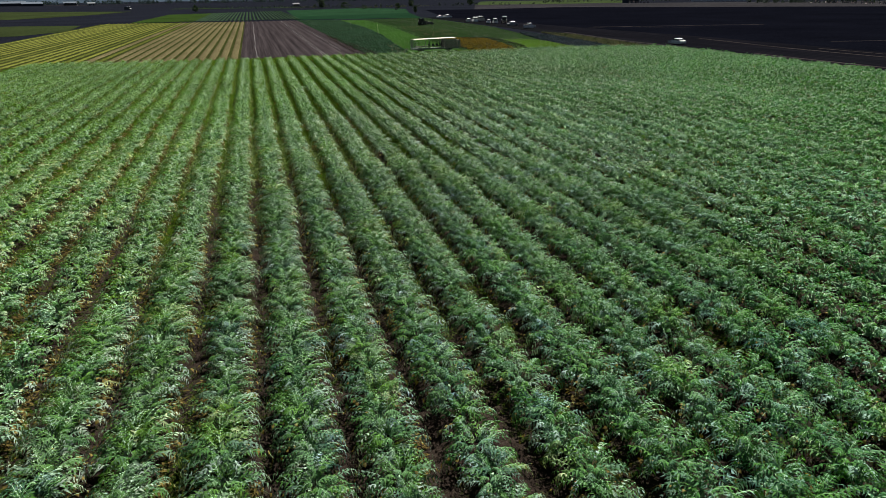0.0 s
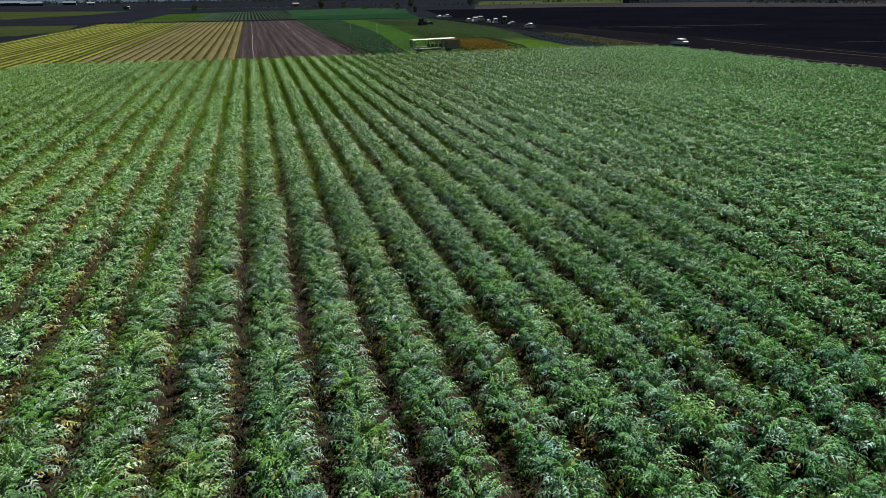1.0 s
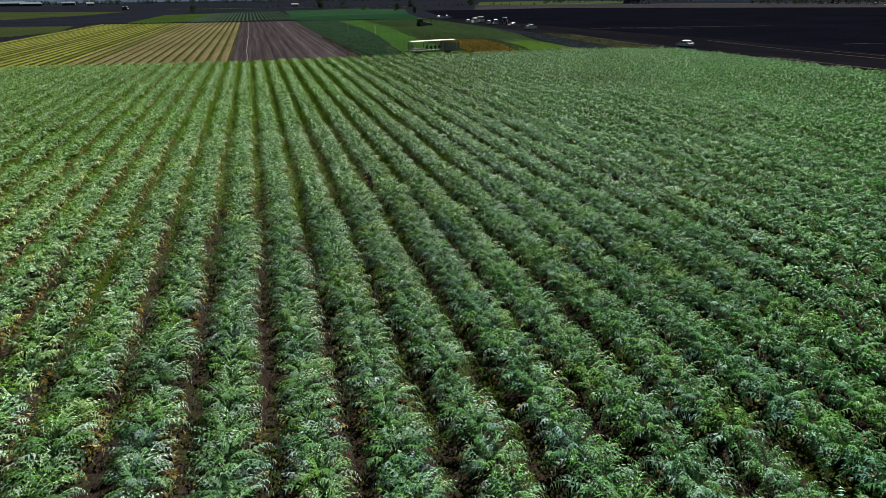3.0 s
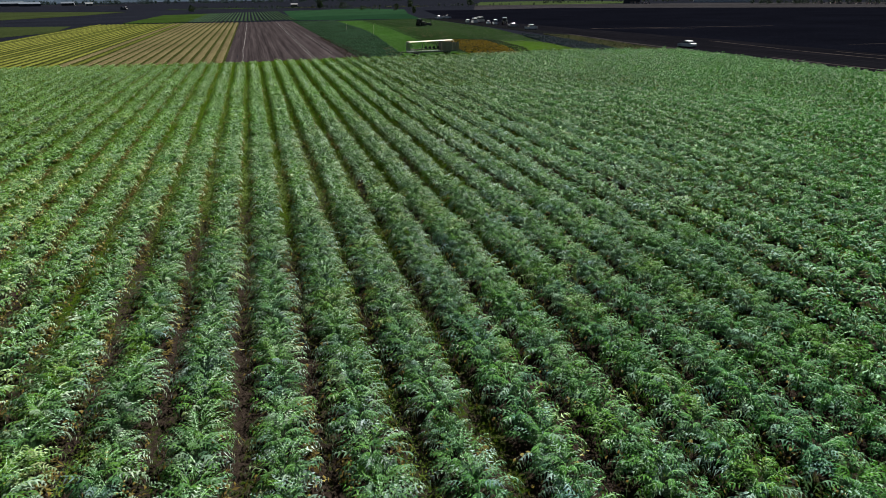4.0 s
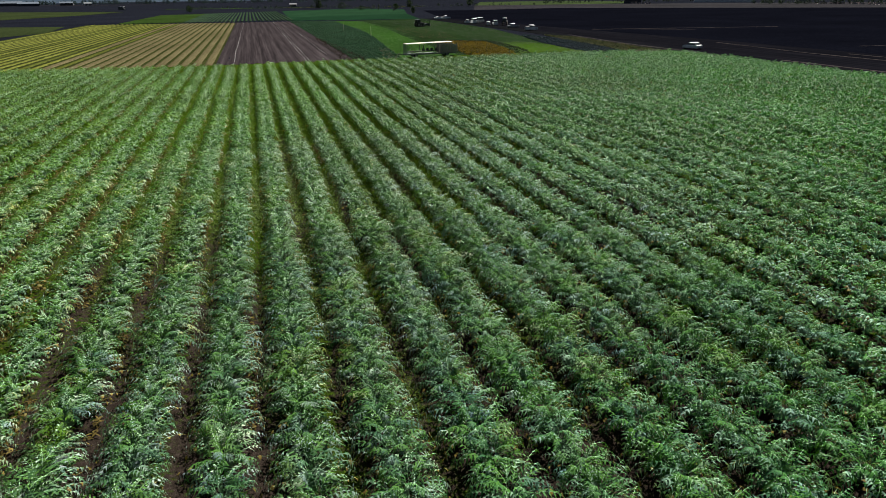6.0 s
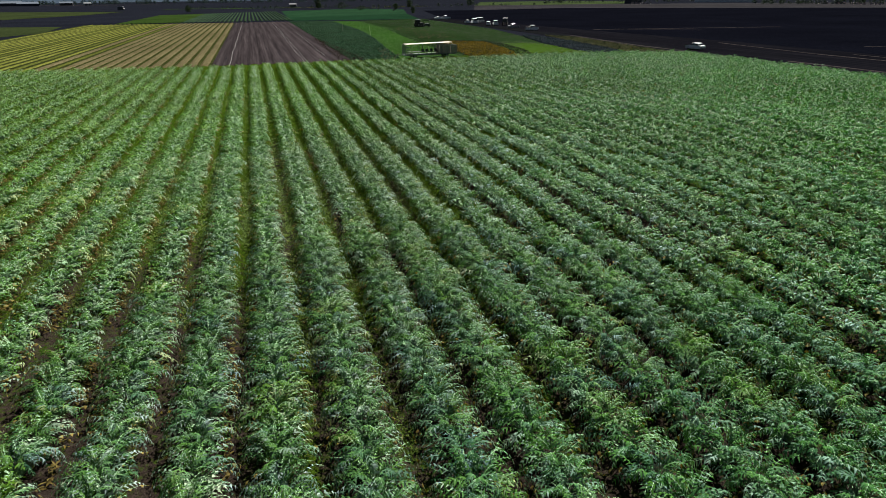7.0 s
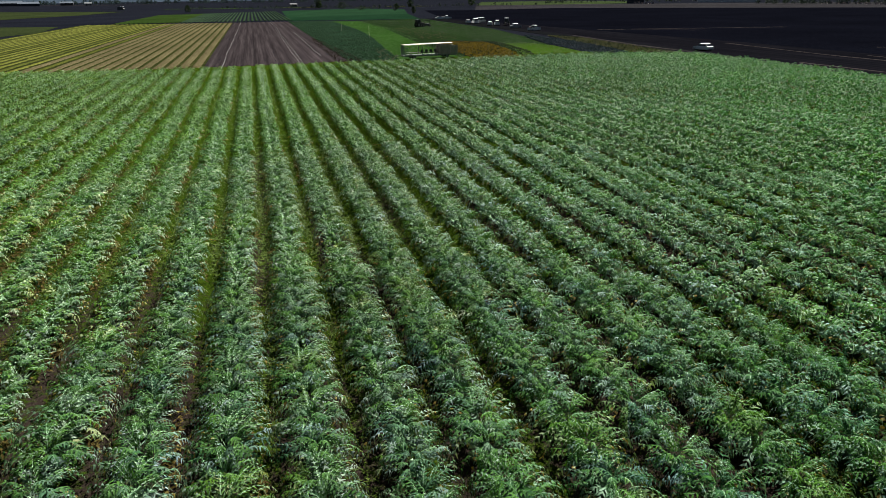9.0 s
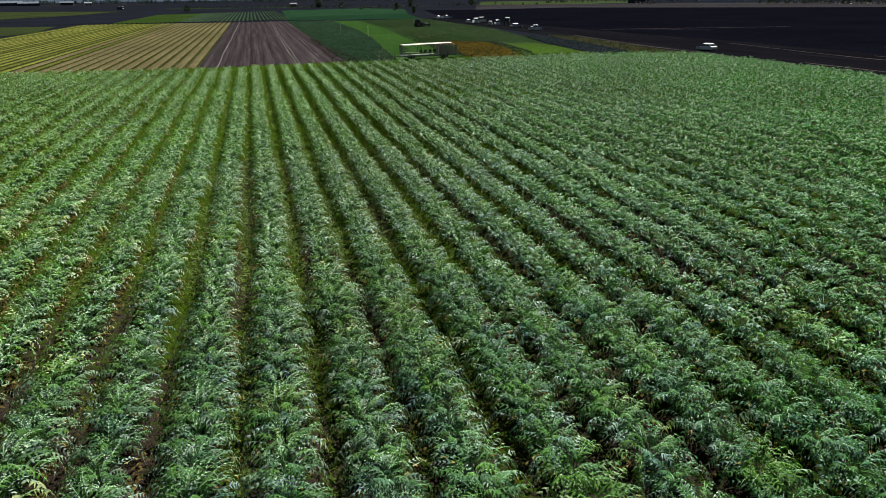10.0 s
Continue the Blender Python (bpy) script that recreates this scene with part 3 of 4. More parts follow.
tufts("dry_weeds", [(19.5, 118), (25, 118), (24, 150), (22.8, 190), (21.0, 200)], 1.8, 0.22, 0.25, DRY, FIELD_RNG, "dry reddish brown weeds at the ploughed field's edge", "weeds", z=-0.05)
tufts("pale_weeds", [(26, 118), (31, 118), (34, 150), (31, 150)], 0.5, 0.30, 0.3, PALE_BUSH, FIELD_RNG, "pale dry weeds along the edge of the dark crop", "weeds", z=-0.05)
patch("olive_field", [(31, 117), (68, 115), (80, 185), (86, 220), (90, 330), (45, 322), (37.5, 158)], -0.15, DIM_OLIVE, "dull olive brown low crop", "field")
patch("bright_field", bright_land, -0.13, BRIGHT, "bright green low crop", "field")
patch("lime_field", [(53, 118), (69, 116), (72.5, 140), (70, 154), (64, 156), (57, 142)], -0.14, LIME, "lime green low crop", "field")
BRIGHT_LEAF = leaf_material("bright_crop_leaf", (0.014, 0.045, 0.006), (0.020, 0.058, 0.009), (0.03, 0.075, 0.014), 0.8, 0.05, 0.2)
LIME_LEAF = leaf_material("lime_crop_leaf", (0.018, 0.042, 0.004), (0.028, 0.058, 0.007), (0.042, 0.075, 0.012), 0.8, 0.05, 0.2)
OLIVE_LEAF = leaf_material("olive_crop_leaf", (0.006, 0.014, 0.0055), (0.0092, 0.0195, 0.0072), (0.015, 0.027, 0.0105), 0.8, 0.05, 0.2)
RUST_LEAF = leaf_material("rust_crop_leaf", (0.018, 0.013, 0.003), (0.034, 0.021, 0.004), (0.055, 0.033, 0.007), 0.8, 0.05, 0.2)
tufts("bright_crop", [(31, 121), (45, 120), (46, 160), (50, 195), (54, 240), (56, 320), (43, 322), (41, 235), (38, 190), (33.3, 149)], 1.2, 0.05, 0.3, BRIGHT_LEAF, FIELD_RNG, "low bright green leaves of a young crop", "crop", 5, -0.13)
tufts("lime_crop", [(52, 118), (69, 116), (73, 140), (71, 158), (64, 162), (57, 145)], 1.3, 0.05, 0.3, LIME_LEAF, FIELD_RNG, "low lime green leaves of a young crop", "crop", 5, -0.14)
tufts("olive_crop", [(57, 146), (72, 152), (80, 185), (86, 220), (89, 320), (56, 320), (60, 240), (64, 190)], 0.7, 0.05, 0.35, OLIVE_LEAF, FIELD_RNG, "low dull olive leaves of a mixed crop", "crop", 5, -0.14)
tufts("rust_crop", [(50, 180), (58, 175), (64, 195), (63, 240), (57, 250), (53, 230)], 0.5, 0.06, 0.35, RUST_LEAF, FIELD_RNG, "low rust brown seed heads of a fading crop", "crop", 5, -0.14)
flower_land = [(44, 121), (53.5, 119), (57.5, 137), (60.5, 160), (53, 168), (49, 160)]
tufts("orange_flowers", flower_land, 3.6, 0.30, 0.26, ORANGE, FIELD_RNG, "patch of orange flowering plants in the green field", "flowers")
tufts("green_weeds", [(43.5, 120), (56, 119), (61, 137), (64, 162), (53, 172), (48, 160)], 2.6, 0.24, 0.3, OLIVE_LEAF, FIELD_RNG, "green leaves among orange flowers", "weeds")
blue_land = [(68.5, 118), (76, 118), (80, 140), (82, 160), (81.5, 184), (77, 172), (72.5, 152)]
patch("blue_field", blue_land, -0.12, EARTH, "dark soil under a blue-green crop", "soil")
tufts("blue_crop", blue_land, 4.0, 0.3, 0.35, BLUE_CROP, FIELD_RNG, "dark blue-green leafy crop in a narrow strip", "crop", z=-0.1)
bush_land = [(77, 118), (84, 117), (86.5, 140), (89, 165), (85, 176), (80.6, 148)]
tufts("pale_bushes", bush_land, 3.0, 0.4, 0.3, PALE_BUSH, FIELD_RNG, "pale dry straw-coloured bushes beside the lane", "bushes")
tufts("green_bushes", bush_land, 1.4, 0.4, 0.32, OLIVE_LEAF, FIELD_RNG, "dull green bushes among dry ones beside the lane", "bushes")
tufts("orange_flowers", [(78, 118), (83.5, 117), (85.5, 135), (81, 138)], 0.05, 0.35, 0.26, ORANGE, FIELD_RNG, "scattered orange flowers among dry bushes", "flowers")
# Lane colour leans blue: the haze above it is painted in.
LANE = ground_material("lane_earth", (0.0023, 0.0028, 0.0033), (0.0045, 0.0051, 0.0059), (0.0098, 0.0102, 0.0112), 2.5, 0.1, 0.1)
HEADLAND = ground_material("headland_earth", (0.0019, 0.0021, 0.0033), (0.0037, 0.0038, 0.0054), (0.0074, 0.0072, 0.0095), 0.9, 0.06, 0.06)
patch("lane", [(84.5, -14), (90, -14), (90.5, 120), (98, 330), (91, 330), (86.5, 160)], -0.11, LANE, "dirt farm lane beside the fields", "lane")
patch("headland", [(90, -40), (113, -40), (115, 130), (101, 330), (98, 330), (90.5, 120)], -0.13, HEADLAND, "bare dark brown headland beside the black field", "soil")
patch("black_field", [(113, -200), (620, -200), (415, 332), (320, 426), (262, 500), (175, 487), (138, 505), (101, 330), (115, 130)], -0.14, BLACK, "wide field of bare ground in a near-black tone", "field")
for x0, y0, x1, y1, w in ((106.5, 62, 106.0, 104, 0.5), (106.0, 104, 109.5, 134, 0.4), (111.5, 60, 111.0, 100, 0.4), (113, 197, 174, 181, 0.9), (88.7, 112, 88.6, 136, 0.6), (88.6, 136, 92.5, 175, 0.5),
                          (92.0, 60, 91.6, 96, 0.7), (121, 196, 140, 178, 0.4), (128, 112, 150, 107, 0.4)):
    d = Vector((x1 - x0, y1 - y0)).normalized()
    s = Vector((-d.y, d.x)) * w / 2
    patch("wheel_track", [(x0 - s.x, y0 - s.y), (x1 - s.x, y1 - s.y), (x1 + s.x, y1 + s.y), (x0 + s.x, y0 + s.y)], -0.10, VERGE, "pale wheel track across the black field", "track")

patch("left_green_field", [(-150, 240), (-77, 248), (-69, 275), (-77, 334), (-108, 346), (-240, 350)], -0.14, DULL, "dull green field", "field")
patch("far_green_field", [(-147, 468), (-120, 570), (-111, 690), (-253, 800), (-420, 800)], -0.14, DULL, "far olive green field", "field")
patch("far_pale_strip", [(-900, 1900), (-214, 1470), (-150, 1490), (-800, 1990)], -0.10, TRACK, "far pale dry strip of land", "field")
patch("row_field", [(-60, 352), (24, 342), (31, 577), (-64, 507)], -0.14, EARTH, "green field with crop rows", "soil")
for k in range(40):
    x = -57 + 2.1 * k
    veg_bed("green_bed", x, 348, 505 + 0.75 * (x + 64), 1.25, 0.3, GREEN_BED if k > 13 else OLIVE, FIELD_RNG, "long low row of green vegetables", "rows of the far green field")
patch("far_meadow", [(24, 400), (105, 425), (135, 560), (110, 640), (31, 590)], -0.17, FAR_GREEN, "far green meadow", "field")
patch("shaded_meadow", [(22, 345), (88, 328), (105, 425), (24, 400)], -0.13, DARK_GRASS, "dark green far field", "field")
patch("far_track", [(-90, 800), (60, 750), (63, 764), (-87, 816)], -0.10, LIME, "pale far farm track", "track")
GREY_EARTH = ground_material("grey_earth", (0.00975, 0.01014, 0.01235), (0.0169, 0.01664, 0.01885), (0.0273, 0.026, 0.0286), 0.3, 0.02, 0.5)
patch("far_bare_strip", [(175, 488), (262, 501), (320, 427), (415, 333), (620, 250), (640, 420), (451, 599), (345, 657), (249, 692)], -0.15, GREY_EARTH, "grey bare strip of land beyond the black field", "field")
patch("right_green_field", [(249, 693), (345, 658), (424, 656), (470, 700), (546, 828), (520, 1000), (372, 1007)], -0.12, MEADOW, "far bright green field", "field")


# ---- far woods ----
def woods(name, corners, density, high, mat, rng, label):
    """Far trees, one object of stuff: clumps of leaves on short trunks."""
    c = np.array(corners)
    lo, hi = c.min(0), c.max(0)
    P = rng.uniform(lo, hi, (int(density * np.prod(hi - lo)), 2))
    P = P[inside(P, corners)]
    V = []
    for x, y in P:
        h = high * rng.uniform(0.5, 1.2)
        w = h * rng.uniform(0.35, 0.6)
        m = 80
        a, q, f = rng.uniform(0, 2 * np.pi, m), rng.uniform(0, 1, m) ** 0.5, rng.uniform(0.08, 1, m)
        r = w * q * np.sin(np.pi * np.clip(f * 0.85 + 0.12, 0, 1)) ** 0.6
        C = np.stack([x + np.cos(a) * r, y + np.sin(a) * r, f * h], 1)
        V.append((C[:, None] + rng.normal(0, 0.09 * h, (m, 3, 3))).reshape(-1, 3))
    V = np.concatenate(V)
    V[:, 2] = np.maximum(V[:, 2], -0.1)
    ob = new(name, mesh_of(name, V, np.arange(len(V)).reshape(-1, 3), [mat]))
    tagged(ob, label, "trees", kind="stuff")


# Blue-grey stands in for the haze over the hills.
HILL = ground_material("hazed_hill", (0.0192, 0.0288, 0.0432), (0.0312, 0.0456, 0.066), (0.048, 0.066, 0.09), 0.02, 0.003)


def far_hills():
    """Low wooded hills along the horizon, with haze put into their colour."""
    xs = np.linspace(-3600, 3600, 241)
    V, T = [], []
    for i, x in enumerate(xs):
        y = 3300 - 0.00012 * x * x
        h = 46 + 26 * noise.noise((x * 0.0012, 3, 0)) + 7 * noise.noise((x * 0.012, 8, 0)) + 3 * noise.noise((x * 0.06, 1, 0))
        V += [(x, y - 260, -1), (x, y - 90, h * 0.7), (x, y, h), (x, y + 300, -1)]
        if i:
            a = 4 * i
            for j in range(3):
                T += [(a - 4 + j, a + j, a + j + 1), (a - 4 + j, a + j + 1, a - 3 + j)]
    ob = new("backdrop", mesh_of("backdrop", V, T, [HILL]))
    tagged(ob, "low wooded hills along the horizon in painted blue-grey haze", "hills", kind="structure")


far_hills()
WOOD_RNG = np.random.default_rng(33)
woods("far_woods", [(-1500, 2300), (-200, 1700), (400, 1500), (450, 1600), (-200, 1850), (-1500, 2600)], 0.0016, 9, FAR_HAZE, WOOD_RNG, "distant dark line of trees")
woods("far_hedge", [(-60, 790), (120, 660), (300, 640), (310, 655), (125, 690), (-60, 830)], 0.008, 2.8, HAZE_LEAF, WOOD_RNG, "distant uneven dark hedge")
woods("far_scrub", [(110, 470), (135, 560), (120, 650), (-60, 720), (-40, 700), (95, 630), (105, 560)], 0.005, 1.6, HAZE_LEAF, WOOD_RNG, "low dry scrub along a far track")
tufts("dry_heaps", [(100, 640), (190, 660), (185, 700), (105, 665)], 0.03, 1.3, 0.8, PALE_BUSH, WOOD_RNG, "heaps of pale dry stalks beyond the far meadow", "weeds")
tufts("dry_heaps", [(40, 745), (75, 700), (82, 712), (45, 775)], 0.05, 1.2, 0.8, PALE_BUSH, WOOD_RNG, "pale dry bushes along the far track", "weeds")
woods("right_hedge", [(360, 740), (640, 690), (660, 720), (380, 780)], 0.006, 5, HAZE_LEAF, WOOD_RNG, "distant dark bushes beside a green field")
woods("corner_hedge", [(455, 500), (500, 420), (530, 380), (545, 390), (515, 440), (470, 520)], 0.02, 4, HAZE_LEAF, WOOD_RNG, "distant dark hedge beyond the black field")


# ---- vehicles and farm gear ----
WHITE = plain("white_paint", (0.78, 0.80, 0.82), 0.35, wear=0.08)
GREY = plain("grey_metal", (0.22, 0.23, 0.24), 0.45, 0.6)
DARK = plain("dark_paint", (0.03, 0.034, 0.04), 0.45)
BLUE = plain("dark_blue_paint", (0.02, 0.035, 0.06), 0.45)
SILVER = plain("silver_paint", (0.30, 0.32, 0.34), 0.3, 0.4)
RUBBER = plain("rubber", (0.012, 0.012, 0.013), 0.85)
NET = plain("grey_netting", (0.34, 0.31, 0.29), 0.9, wear=0.3, scale=3.0)
CANVAS = plain("cream_roof_sheet", (0.34, 0.32, 0.24), 0.7)
BARK = plain("bark", (0.05, 0.04, 0.032), 0.95, wear=0.4, scale=4.0)
ROOF = plain("blue_grey_roof", (0.05, 0.072, 0.105), 0.9, wear=0.2, scale=0.5)
WALL = plain("pale_wall", (0.05, 0.055, 0.07), 0.8, wear=0.15, scale=0.4)
CRATE = plain("pale_crate", (0.34, 0.29, 0.29), 0.8, wear=0.3, scale=0.3)
RED = plain("red_lamp", (0.3, 0.012, 0.01), 0.3)
LAMP = plain("clear_lamp", (0.6, 0.62, 0.64), 0.15)
GLASS, _, GB = material("dark_glass", 0.06, 0.5)
GB.inputs["Base Color"].default_value = (0.012, 0.016, 0.02, 1)


def box(bm, x0, x1, y0, y1, z0, z1, taper=0.0, bevel=0.0):
    """A box, narrowed at the top by taper, with rounded edges."""
    v = [bm.verts.new((x, y, z)) for z, k in ((z0, 0), (z1, taper)) for x, y in ((x0 + k, y0 + k), (x1 - k, y0 + k), (x1 - k, y1 - k), (x0 + k, y1 - k))]
    f = [bm.faces.new([v[i] for i in q]) for q in ((3, 2, 1, 0), (4, 5, 6, 7), (0, 1, 5, 4), (1, 2, 6, 5), (2, 3, 7, 6), (3, 0, 4, 7))]
    if bevel:
        bmesh.ops.bevel(bm, geom=list({e for g in f for e in g.edges}), offset=bevel, segments=2, affect="EDGES")
    return bm


def loft(rings):
    """A closed skin over rings of points."""
    bm = bmesh.new()
    R = [[bm.verts.new(p) for p in r] for r in rings]
    n = len(R[0])
    for a, b in zip(R, R[1:]):
        for i in range(n):
            bm.faces.new((a[i], a[(i + 1) % n], b[(i + 1) % n], b[i]))
    bm.faces.new(R[0][::-1])
    bm.faces.new(R[-1])
    bmesh.ops.recalc_face_normals(bm, faces=bm.faces)
    return bm


def disc(r, w, n=16, inner=0.0):
    """A wheel shape about the y axis with rounded shoulders."""
    bm = bmesh.new()
    prof = [(inner, -w * 0.42), (r * 0.88, -w / 2), (r, -w * 0.3), (r, w * 0.3), (r * 0.88, w / 2), (inner, w * 0.42)]
    rings = [[bm.verts.new((p * math.cos(a), q, p * math.sin(a))) for p, q in prof] for a in [2 * math.pi * i / n for i in range(n)]]
    for i in range(n):
        a, b = rings[i], rings[(i + 1) % n]
        for j in range(len(prof) - 1):
            bm.faces.new((a[j], b[j], b[j + 1], a[j + 1]))
    bmesh.ops.remove_doubles(bm, verts=bm.verts, dist=1e-4)
    bmesh.ops.recalc_face_normals(bm, faces=bm.faces)
    return bm


def wheel(parent, x, y, r, w):
    tyre = part("wheel", disc(r, w, inner=r * 0.55), RUBBER, parent)
    tyre.location = (x, y, r)
    rim = part("rim", disc(r * 0.58, w * 0.8, 12), GREY, tyre, "grey metal rim")
    return tyre


def quad(bm, pts, out):
    """A thin pane through four points, proud of the body."""
    o = Vector(out)
    a, b = [[bm.verts.new(Vector(p) + o * k) for p in pts] for k in (0, 0.012)]
    bm.faces.new(a[::-1]), bm.faces.new(b)
    for i in range(4):
        bm.faces.new((a[i], a[(i + 1) % 4], b[(i + 1) % 4], b[i]))
    bmesh.ops.recalc_face_normals(bm, faces=bm.faces)
    return bm


def car(name, paint, label, group, length=4.3, wide=1.76, hood=0.86, roof=1.45, nose=0.26, tail=0.88, slope=0.55, back=0.45):
    """A road car along +x: lower body, cabin, panes, lamps, wheels. nose and tail: where the cabin begins and ends, as shares of the length."""
    c = new(name)
    tagged(c, label, "vehicle", group)
    L, h = length, wide / 2
    ring = lambda x, z0, z1, k: [(x, -h * k, z0), (x, -h * k, z0 + 0.35), (x, -h * k * 0.93, z1), (x, h * k * 0.93, z1), (x, h * k, z0 + 0.35), (x, h * k, z0)]
    part("body", loft([ring(L / 2, 0.35, hood - 0.24, 0.86), ring(L / 2 - 0.12, 0.22, hood - 0.1, 0.96), ring(L / 2 - nose * L, 0.2, hood, 1), ring(0, 0.2, hood + 0.04, 1),
                       ring(L / 2 - tail * L, 0.2, hood + 0.06, 1), ring(-L / 2 + 0.1, 0.25, hood + 0.02, 0.96), ring(-L / 2, 0.38, hood - 0.12, 0.88)]), paint, c)
    x0, x1 = L / 2 - nose * L, L / 2 - tail * L
    b, t = h * 0.9, h * 0.72
    z0, z1 = hood + 0.01, roof
    bm = loft([[(x0, -b, z0), (x0, b, z0), (x1, b, z0), (x1, -b, z0)], [(x0 - slope, -t, z1 - 0.05), (x0 - slope, t, z1 - 0.05), (x1 + back, t, z1 - 0.05), (x1 + back, -t, z1 - 0.05)],
               [(x0 - slope - 0.12, -t + 0.1, z1), (x0 - slope - 0.12, t - 0.1, z1), (x1 + back + 0.12, t - 0.1, z1), (x1 + back + 0.12, -t + 0.1, z1)]])
    cabin = part("cabin", bm, paint, c)
    f0, f1 = 0.12, 0.88
    at = lambda xa, ya, k: (xa[0] + (xa[1] - xa[0]) * k, ya[0] + (ya[1] - ya[0]) * k, z0 + (z1 - 0.05 - z0) * k)
    front, rear, right, left = (x0, x0 - slope), (x1, x1 + back), (-b, -t), (b, t)
    s = 0.9
    part("windscreen", quad(bmesh.new(), [at(front, (-b * s, -t * s), f0), at(front, (b * s, t * s), f0), at(front, (b * s, t * s), f1), at(front, (-b * s, -t * s), f1)], (1, 0, 0.5)), GLASS, cabin, "dark windscreen")
    part("rear_window", quad(bmesh.new(), [at(rear, (-b * s, -t * s), f0), at(rear, (b * s, t * s), f0), at(rear, (b * s, t * s), f1), at(rear, (-b * s, -t * s), f1)], (-1, 0, 0.5)), GLASS, cabin, "dark rear window")
    mid = (x0 + x1) / 2
    for ya, o in ((right, (0, -1, 0.2)), (left, (0, 1, 0.2))):
        for xa, xb in (((x0 - 0.14, x0 - slope - 0.05), (mid + 0.05, mid + 0.05)), ((mid - 0.05, mid - 0.05), (x1 + 0.14, x1 + back + 0.05))):
            part("side_window", quad(bmesh.new(), [at(xa, ya, f0), at(xb, ya, f0), at(xb, ya, f1), at(xa, ya, f1)], o), GLASS, cabin, "dark side window")
    for y in (-h * 0.62, h * 0.62):
        part("headlight", box(bmesh.new(), L / 2 - 0.12, L / 2 + 0.01, y - 0.16, y + 0.16, hood - 0.34, hood - 0.2, bevel=0.02), LAMP, c, "clear headlight")
        part("tail_light", box(bmesh.new(), -L / 2 - 0.01, -L / 2 + 0.12, y - 0.14, y + 0.14, hood - 0.3, hood - 0.12, bevel=0.02), RED, c, "red tail light")
    for x in (L / 2 - 0.8, -L / 2 + 0.78):
        for y in (-h + 0.1, h - 0.1):
            wheel(c, x, y, 0.31, 0.2)
    return c


def pickup(name, paint, label, group):
    c = car(name, paint, label, group, 4.9, 1.8, 0.95, 1.7, 0.28, 0.62, 0.5, 0.12)
    part("cargo_bed", box(bmesh.new(), -2.35, -0.68, -0.82, 0.82, 0.95, 1.18, 0.02, 0.03), DARK, c, "dark cargo bed")
    return c


def tractor(label, paint, roof):
    """A farm tractor along +x."""
    c = new("tractor")
    tagged(c, label, "tractor", "farm tractors")
    part("hood", box(bmesh.new(), 0.2, 2.1, -0.42, 0.42, 0.9, 1.6, 0.06, 0.05), paint, c)
    part("frame", box(bmesh.new(), -1.3, 2.2, -0.3, 0.3, 0.55, 0.95, 0.0, 0.04), DARK, c)
    cab = part("cab", box(bmesh.new(), -1.2, 0.25, -0.75, 0.75, 1.3, 2.5, 0.08, 0.03), GLASS, c, "glazed dark cab")
    for x in (-1.16, 0.2):
        for y in (-0.72, 0.72):
            part("cab_post", box(bmesh.new(), x - 0.05, x + 0.05, y - 0.05, y + 0.05, 1.3, 2.55), paint, cab)
    part("roof", box(bmesh.new(), -1.35, 0.4, -0.85, 0.85, 2.5, 2.7, 0.08, 0.04), roof, c, "cab roof")
    part("exhaust", box(bmesh.new(), 0.75, 0.85, -0.4, -0.3, 1.55, 2.5, 0.01), DARK, c)
    for y in (-0.85, 0.85):
        part("mudguard", box(bmesh.new(), -1.5, 0.1, y - 0.25, y + 0.25, 1.45, 1.55, 0.04, 0.02), paint, c)
        wheel(c, -0.7, y, 0.8, 0.45)
        wheel(c, 1.6, y * 0.9, 0.5, 0.32)
    return c


def rest(ob, x, y, z, turn):
    ob.location, ob.rotation_euler = (x, y, z), (0, 0, radians(turn))


PARKED = "vehicles parked along the lane"
rest(car("white_car", WHITE, "white saloon car standing on the dirt lane beside the crop", "cars on the lane", length=3.9, hood=0.78, roof=1.32), 92.9, 121.2, -0.11, 100)
rest(pickup("pickup_truck", WHITE, "white pickup truck parked at the far end of the lane", PARKED), 99.0, 318, -0.11, 8)
rest(car("white_car", WHITE, "white saloon car at the far end of the lane", PARKED, 4.2), 94.6, 316, -0.11, 20)
rest(car("white_car", WHITE, "white hatchback parked beside the black field", PARKED, 3.9, nose=0.24, tail=0.97), 91.5, 263, -0.11, 80)
rest(car("white_van", WHITE, "tall white van parked beside the black field", PARKED, 4.8, 1.9, 1.1, 2.0, 0.18, 0.99, 0.5, 0.12), 94.2, 262, -0.11, 84)
rest(car("grey_van", SILVER, "dull grey van parked among white vehicles", PARKED, 5.2, 2.0, 1.1, 2.2, 0.15, 0.99, 0.45, 0.06), 98.3, 266, -0.11, 40)
rest(car("white_car", WHITE, "white estate car parked in the row of vehicles", PARKED, 4.5, nose=0.26, tail=0.97, back=0.3), 93.8, 244, -0.11, 68)
rest(car("white_van", WHITE, "short white van parked in the row of vehicles", PARKED, 4.2, 1.8, 1.0, 1.85, 0.2, 0.99, 0.5, 0.1), 96.3, 243, -0.11, 76)
rest(car("silver_car", SILVER, "silver saloon car parked beside the lane", PARKED), 94.2, 220, -0.11, 12)
rest(pickup("pickup_truck", WHITE, "white pickup truck with a dark cargo bed beside the lane", PARKED), 93.0, 202, -0.11, 25)
rest(tractor("dark tractor with a white cab roof beside parked cars", BLUE, WHITE), 99.6, 241, -0.13, 60)
field_tractor = tractor("dark tractor working in the olive field", DARK, BLUE)
rest(field_tractor, 66.0, 246, -0.15, 20)
